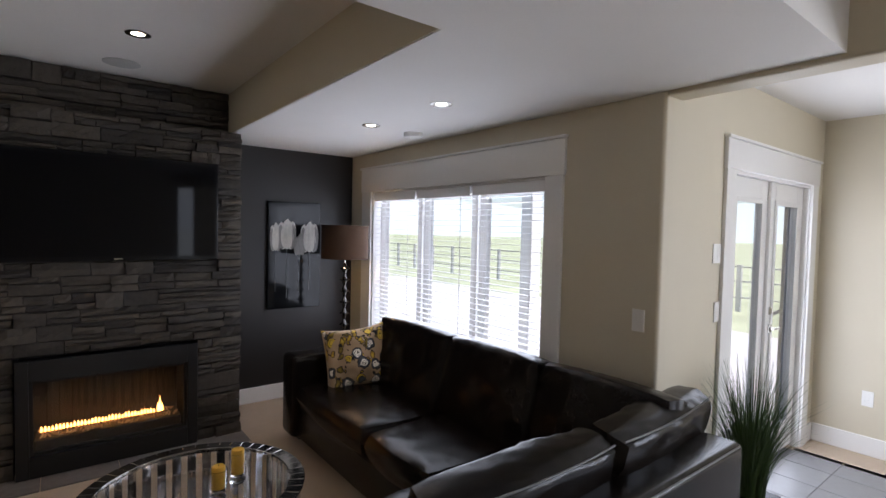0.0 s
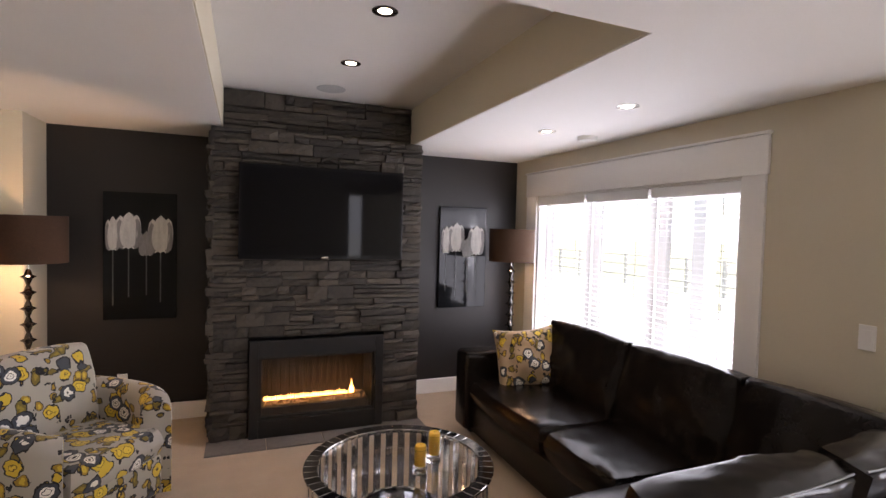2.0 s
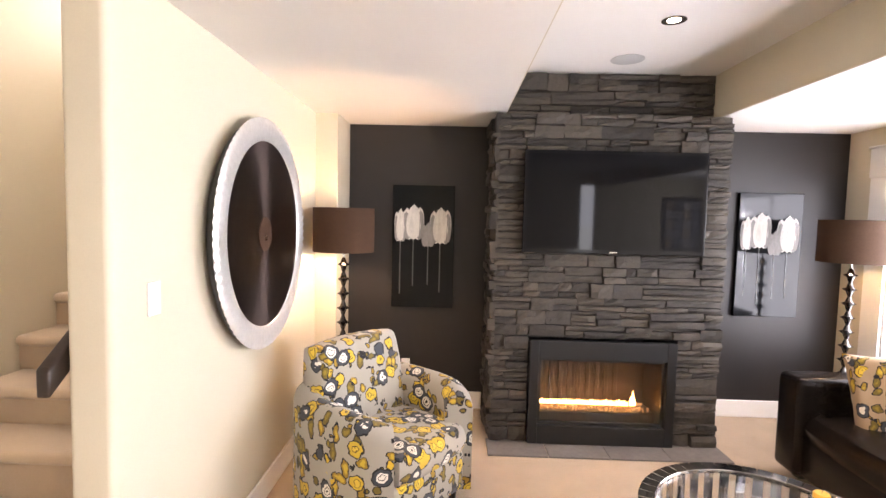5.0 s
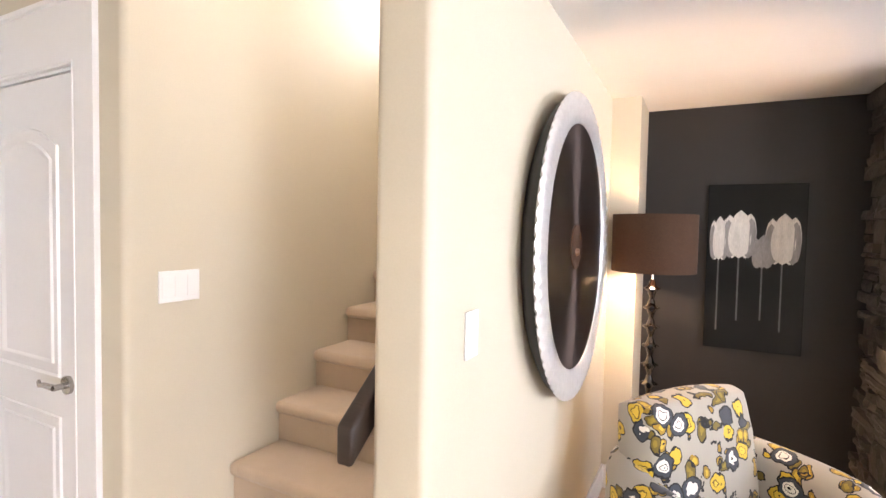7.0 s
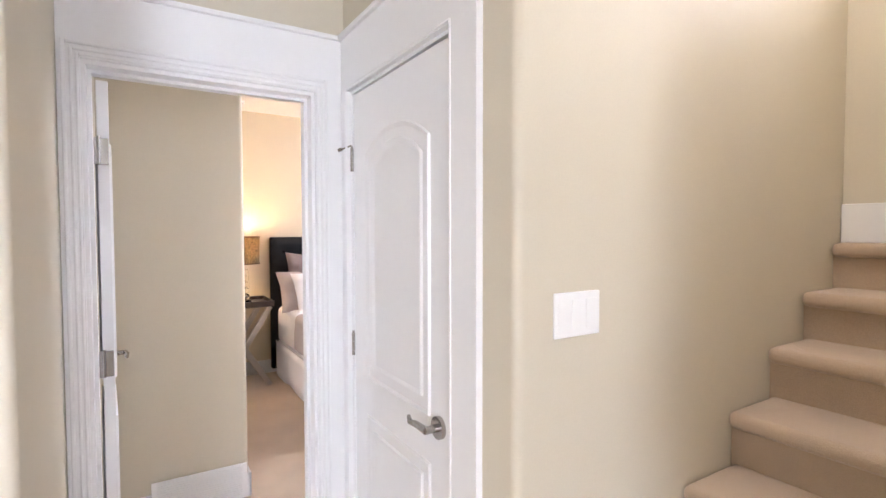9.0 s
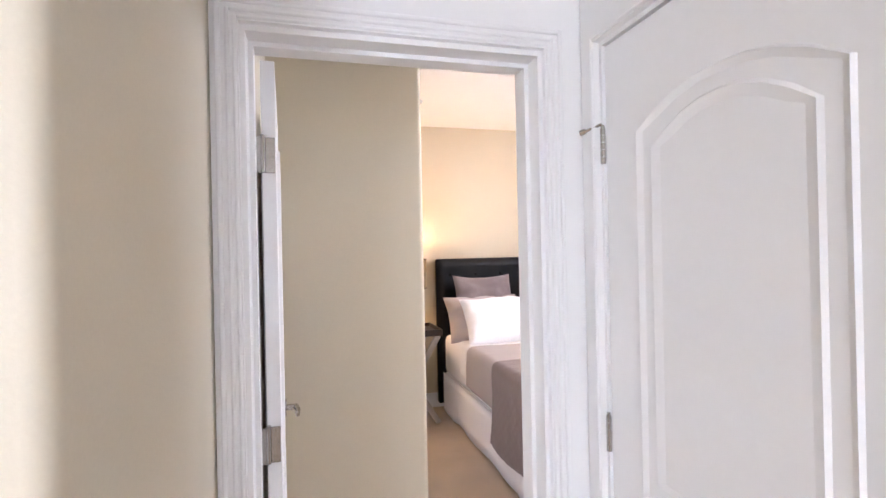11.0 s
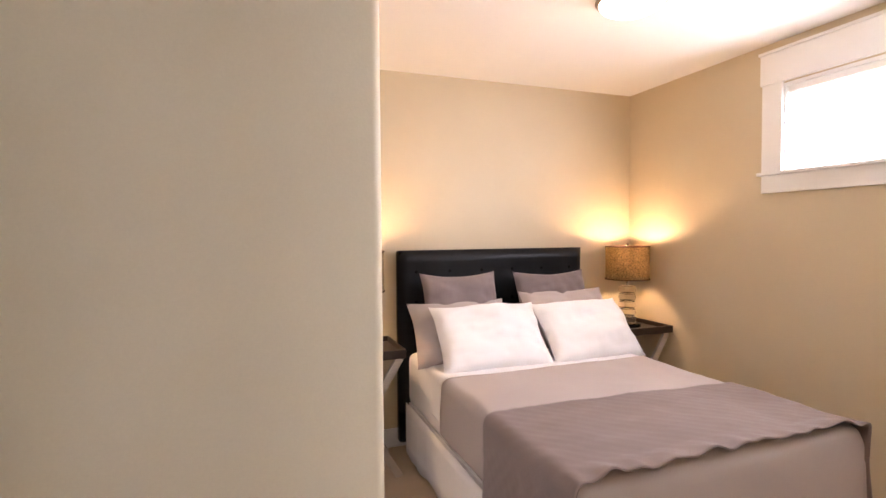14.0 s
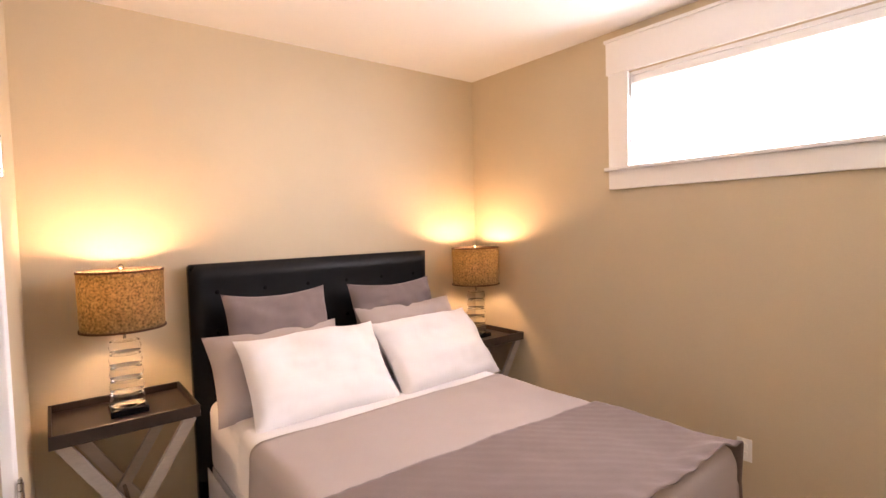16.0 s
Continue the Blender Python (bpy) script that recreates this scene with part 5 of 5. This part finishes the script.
bx(bm, -6.695, -6.615, 2.585, 4.145, 0.05, 1.455, 0.02, 3)
part("headboard_back", bm, M_GLOSSBLACK, hb, smooth=True)
for r, zz in enumerate((1.30, 1.08)):
    for c in range(6):
        bm = bmesh.new()
        bmesh.ops.create_uvsphere(bm, u_segments=10, v_segments=6, radius=0.012, matrix=Matrix.Translation((-6.597, 2.585 + 1.56 * (c + 0.5) / 6, zz)))
        part("button", bm, M_GLOSSBLACK, hb, smooth=True)
bm = bmesh.new()
bx(bm, X0, X1, Y0, Y1, 0.36, TOP, 0.06, 4)
part("mattress", bm, M_WHITELINEN, bed, "white fitted sheet over the mattress", smooth=True)
boxpart("box_spring", M_WHITELINEN, bed, X0 + 0.01, X1 - 0.01, Y0 + 0.01, Y1 - 0.01, 0.14, 0.37)
for x in (-6.4, -4.65):
    for y in (2.75, 3.95):
        boxpart("bed_leg", M_BLACK, bed, x - 0.03, x + 0.03, y - 0.03, y + 0.03, 0, 0.141)


def skirt(points, z0, z1, mat, name, wave=0.008, pleats=9):
    """A hanging cloth along a line of (x, y) points."""
    bm = bmesh.new()
    rows = []
    dist = 0
    fine = []
    for (ax, ay), (bx_, by_) in zip(points, points[1:]):
        L = math.hypot(bx_ - ax, by_ - ay)
        k = max(2, int(L / 0.012))
        for i in range(k):
            t = i / k
            fine.append((ax + (bx_ - ax) * t, ay + (by_ - ay) * t, (by_ - ay) / L, -(bx_ - ax) / L, dist + L * t))
        dist += L
    for x, y, nx, ny, s in fine:
        w = wave * (math.sin(s * pleats) + 0.6 * noise.noise(Vector((s * 3.1, z0, 0))))
        kick = 0.02 * max(0, math.sin(s * 4.3) - 0.93) * 10
        rows.append([bm.verts.new((x + nx * (w * (1 - j / 5) + kick * (1 - j / 5)), y + ny * (w * (1 - j / 5) + kick * (1 - j / 5)), z0 + (z1 - z0) * j / 5)) for j in range(6)])
    for a, b in zip(rows, rows[1:]):
        for j in range(5):
            bm.faces.new((a[j], b[j], b[j + 1], a[j + 1]))
    ob = part(name, bm, mat, bed, smooth=True)
    sm = ob.modifiers.new("thickness", "SOLIDIFY")
    sm.thickness = 0.004
    return ob


skirt([(X0, Y0 - 0.012), (X1 + 0.012, Y0 - 0.012), (X1 + 0.012, Y1 + 0.012), (X0, Y1 + 0.012)], 0.015, 0.37, M_WHITELINEN, "bed_skirt")


def cover(name, mat, x0, x1, lift, drop0, drop1, foot, label, quilt=False, seed=0, skew=0.0):
    """Cloth over the mattress from x0 to x1, hanging down drop0 and drop1 at its sides and, where foot is set, over the end."""
    bm = bmesh.new()
    r = 0.06
    wide = Y1 - Y0

    def across(s):
        """Place and side for the arc length s from the middle of the bed."""
        half = wide / 2 + lift - r
        a = abs(s)
        sg = 1 if s >= 0 else -1
        if a <= half:
            return sg * a, TOP + lift
        q = (a - half) / r
        if q < math.pi / 2:
            return sg * (half + r * math.sin(q)), TOP + lift - r + r * math.cos(q)
        return sg * (half + r + 0.02 * (a - half - r * math.pi / 2)), TOP + lift - r - (a - half - r * math.pi / 2)

    half = wide / 2 + lift - r
    s0, s1 = -(half + r * math.pi / 2 + drop0), half + r * math.pi / 2 + drop1
    nx, ny = 52, 150
    vs = {}
    end = X1 + lift - r
    for i in range(nx + 1):
        for j in range(ny + 1):
            s = s0 + (s1 - s0) * j / ny
            yy, zz = across(s)
            t = x0 + (x1 - x0) * i / nx + skew * (s / s1) * (1 - i / nx)
            hang = max(0.0, TOP + lift - r - zz)
            if foot and t > end:
                q = (t - end) / r
                if q < math.pi / 2:
                    x, dz = end + r * math.sin(q), r - r * math.cos(q)
                else:
                    x, dz = end + r, r + (t - end - r * math.pi / 2)
                zz -= dz
                hang = max(hang, dz)
            else:
                x = t
            k = noise.noise(Vector((t * 2.1, s * 2.3, 0.7)))
            k2 = noise.noise(Vector((t * 6.3, s * 5.7, 1.9)))
            w = 0.012 * k + 0.006 * k2 + 0.003 * noise.noise(Vector((t * 13, s * 9, 3.3)))
            w = max(w, -0.007)
            if quilt:
                w += 0.0015 * (abs(math.sin((t + s) * 42)) + abs(math.sin((t - s) * 42)))
            sway = 0.05 * hang * math.sin(t * 9 + seed) + 0.03 * hang * k
            zz += w if hang < 0.02 else 0.05 * k * min(1, hang * 3)
            edge = 1 if s > 0 else -1
            if quilt:
                rim = max(0.0, i / nx - 0.82) / 0.18
                zz += 0.026 * rim * (0.55 + noise.noise(Vector((s * 11, t * 4, 9.0))))
                x += 0.045 * rim * noise.noise(Vector((s * 3.1, 4.0, seed)))
            vs[i, j] = bm.verts.new((x + (0.02 * hang * k if foot else 0), (Y0 + Y1) / 2 + yy + edge * (sway * 0.5 + w) * min(1, hang * 8), zz))
    for i in range(nx):
        for j in range(ny):
            bm.faces.new((vs[i, j], vs[i + 1, j], vs[i + 1, j + 1], vs[i, j + 1]))
    ob = part(name, bm, mat, bed, label, smooth=True)
    sm = ob.modifiers.new("thickness", "SOLIDIFY")
    sm.thickness, sm.offset = 0.006, -1
    return ob


cover("sheet_fold", M_WHITELINEN, -5.98, -5.72, 0.010, 0.22, 0.22, False, "turned-down white sheet", seed=1)
cover("coverlet", M_LIGHTGREY, -5.80, -4.14, 0.016, 0.26, 0.26, True, "pale taupe coverlet", seed=2)
cover("throw", M_THROW, -5.17, -4.50, 0.026, 0.52, 0.30, False, "grey-brown quilted throw across the foot", True, seed=3, skew=0.05)

# pillows: each is a thing of its own
PILLOWS = (("pillow", M_GREYLINEN, 0.58, 0.44, 0.14, (-6.40, 2.99, 1.09), (72, 0, 90), "taupe linen cushion against the headboard"),
           ("pillow", M_GREYLINEN, 0.62, 0.44, 0.14, (-6.40, 3.74, 1.08), (72, 0, 90), "taupe linen cushion against the headboard"),
           ("pillow", M_LIGHTGREY, 0.72, 0.46, 0.16, (-6.26, 2.94, 0.91), (58, 0, 90), "pale grey bed pillow propped behind the white ones"),
           ("pillow", M_LIGHTGREY, 0.72, 0.46, 0.16, (-6.28, 3.80, 0.95), (58, 0, 90), "pale grey bed pillow propped behind the white ones"),
           ("pillow", M_WHITELINEN, 0.76, 0.50, 0.19, (-6.06, 3.06, 0.905), (48, 0, 88), "plump white bed pillow"),
           ("pillow", M_WHITELINEN, 0.74, 0.50, 0.19, (-6.06, 3.80, 0.895), (47, 0, 92), "plump white bed pillow"))
for k, (nm, mat, w, h, d, at, rot, lab) in enumerate(PILLOWS):
    p = thing(nm, at, 0, lab, "pillow", "pillows on the bed")
    pillow("pillow_case", mat, p, w, h, d, pose(0, 0, 0, *rot), 30 + k, dip=0.16 if k < 2 else 0.08)


# ---- nightstands and table lamps ----
M_XLEG = material("brushed_silver_wood", (0.48, 0.44, 0.40), 0.35, metal=0.5, vary=0.12, stretch=(1, 1, 6))


def nightstand(y):
    ob = thing("nightstand", (-6.42, y, 0), 0, "dark wooden tray-top nightstand on crossed silver legs", "nightstand", "nightstands beside the bed")
    boxpart("tray", M_DARKWOOD, ob, -0.2215, 0.2215, -0.2615, 0.2615, 0.787, 0.8055, 0.0)
    for b in ((-0.235, -0.222, -0.275, 0.275), (0.222, 0.235, -0.275, 0.275), (-0.222, 0.222, -0.275, -0.262), (-0.222, 0.222, 0.262, 0.275)):
        boxpart("tray_rim", M_DARKWOOD, ob, *b, 0.784, 0.84, 0.003)
    for x in (-0.19, 0.19):
        for s in (1, -1):
            bm = bmesh.new()
            a, b = Vector((x + 0.014 * s, -0.24 * s, 0.0)), Vector((x + 0.014 * s, 0.24 * s, 0.785))
            bx(bm, -0.012, 0.012, -0.025, 0.025, 0, (b - a).length, 0.003)
            bm.transform(Matrix.Translation(a) @ pose(0, 0, 0, -s * math.degrees(math.atan2(0.48, 0.785)), 0, 0))
            part("leg", bm, M_XLEG, ob, "flat silver crossed leg")
    bm = bmesh.new()
    rod(bm, (-0.19, 0, 0.392), (0.19, 0, 0.392), 0.009)
    part("stretcher", bm, M_NICKEL, ob)
    return ob


M_LITSHADE = lit_shade("lit_mottled_shade", (0.105, 0.080, 0.046), (0.31, 0.235, 0.125), 95, 0.6)


def table_lamp(y):
    ob = thing("table_lamp", (-6.43, y, 0.8055), 0, "lit glass table lamp with mottled brown drum shade", "table lamp", "lamps beside the bed")
    boxpart("foot", M_GLOSSBLACK, ob, -0.075, 0.075, -0.075, 0.075, 0, 0.03, 0.004)
    for k in range(5):
        bm = bmesh.new()
        r = (0.073, 0.070, 0.069, 0.068, 0.066)[k]
        lathe(bm, ((0.03, 0), (r * 0.92, 0.006), (r, 0.028), (r * 0.92, 0.054), (0.03, 0.061)), 28, (0, 0, 0.03 + 0.062 * k))
        part("glass_disc", bm, M_CRYSTAL, ob, smooth=True)
    bm = bmesh.new()
    rod(bm, (0, 0, 0.341), (0, 0, 0.655), 0.006)
    rod(bm, (0, 0, 0.655), (0, 0, 0.664), 0.006)
    bmesh.ops.create_uvsphere(bm, u_segments=14, v_segments=8, radius=0.012, matrix=Matrix.Translation((0, 0, 0.674)))
    part("stem", bm, M_NICKEL, ob, smooth=True)
    bm = bmesh.new()
    lathe(bm, ((0.168, 0.392), (0.172, 0.655), (0.169, 0.655), (0.165, 0.392)), 48, closed=True)
    part("shade", bm, M_LITSHADE, ob, "mottled brown fabric drum shade, glowing", smooth=True)
    for z in (0.392, 0.655):
        bm = bmesh.new()
        lathe(bm, ((0.163, z - 0.004), (0.174, z - 0.004), (0.174, z + 0.005), (0.163, z + 0.005)), 48, closed=True)
        part("shade_band", bm, M_SHADE, ob)
    bm = bmesh.new()
    for a in range(3):
        rod(bm, (0, 0, 0.64), (0.166 * math.cos(a * 2.094), 0.166 * math.sin(a * 2.094), 0.645), 0.0025, 6)
    part("spider", bm, M_NICKEL, ob)
    bm = bmesh.new()
    bmesh.ops.create_uvsphere(bm, u_segments=16, v_segments=10, radius=0.028, matrix=Matrix.Translation((0, 0, 0.53)))
    part("bulb", bm, M_BULB, ob, smooth=True)
    return ob


for y, ly in ((2.245, 2.265), (4.425, 4.46)):
    nightstand(y)
    table_lamp(ly)

dome = thing("ceiling_dome_light", (-5.20, 3.43, HIGH), 0, "round frosted glass ceiling light with nickel rim, lit", "ceiling light")
bm = bmesh.new()
lathe(bm, ((0.175, 0), (0.178, -0.02), (0.165, -0.032), (0.15, -0.03)), 48)
part("rim", bm, M_NICKEL, dome, smooth=True)
bm = bmesh.new()
lathe(bm, ((0.162, -0.028), (0.15, -0.05), (0.11, -0.072), (0.06, -0.083), (0.001, -0.087)), 48)
part("diffuser", bm, M_DOME, dome, "glowing frosted glass bowl", smooth=True)

# ---- nook floor tiles, lawn fence and distance ----
nook = bpy.data.objects["floor_nook"]
bm = bmesh.new()
bx(bm, -0.147, 0.147, -0.147, 0.147, -0.012, 0.0, 0.0015, 1)
TILE = bpy.data.meshes.new("tile")
bm.to_mesh(TILE)
bm.free()
TILE.materials.append(M_TILE)
for i in range(7):
    for j in range(15):
        t = new("tile", TILE)
        t.parent = nook
        t.location = (3.35 + 0.3 * i, 1.24 - 0.3 * j, 0.0)
post = thing("porch_post", (5.6, 4.42, -0.2), 0, "square white painted porch post on the concrete patio", "post")
boxpart("shaft", M_TRIM, post, -0.09, 0.09, -0.09, 0.09, 0.16, 2.9, 0.006)
boxpart("base", M_TRIM, post, -0.12, 0.12, -0.12, 0.12, 0.0, 0.16, 0.008)
boxpart("collar", M_TRIM, post, -0.11, 0.11, -0.11, 0.11, 2.9, 3.0, 0.008)
fence = thing("fence", (0, 0, -0.25), 0, "low weathered rail fence across the lawn", "fence")
for k in range(26):
    boxpart("post", M_SIDING, fence, 14.0, 14.1, -6 + k * 1.4, -5.9 + k * 1.4, 0, 1.15)
for z in (0.35, 0.75, 1.1):
    boxpart("fence_rail", M_SIDING, fence, 14.02, 14.06, -6, 29.1, z - 0.018, z + 0.018)
path = boxpart("pavement", material("pale_concrete", (0.62, 0.61, 0.59), 0.9, bump=0.3, scale=60), None, 3.5, 11.0, 1.7, 16.0, -0.25, -0.2)
tagged(path, "pale concrete patio outside the doors", "pavement", kind="structure")
# Added ring of distant hills; emission gives it the pale haze.
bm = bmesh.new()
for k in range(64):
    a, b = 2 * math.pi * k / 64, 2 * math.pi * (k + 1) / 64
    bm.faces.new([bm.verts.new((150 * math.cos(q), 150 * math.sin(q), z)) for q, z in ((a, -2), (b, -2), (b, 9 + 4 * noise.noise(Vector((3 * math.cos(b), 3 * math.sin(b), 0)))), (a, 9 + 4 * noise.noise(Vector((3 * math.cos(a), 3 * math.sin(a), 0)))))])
structure("backdrop_hills", bm, glowing("glowing_haze", (0.75, 0.85, 0.95), 0.9, (0.3, 0.35, 0.3)), "added ring of hills on the horizon, its pale haze put in as glow", "backdrop")
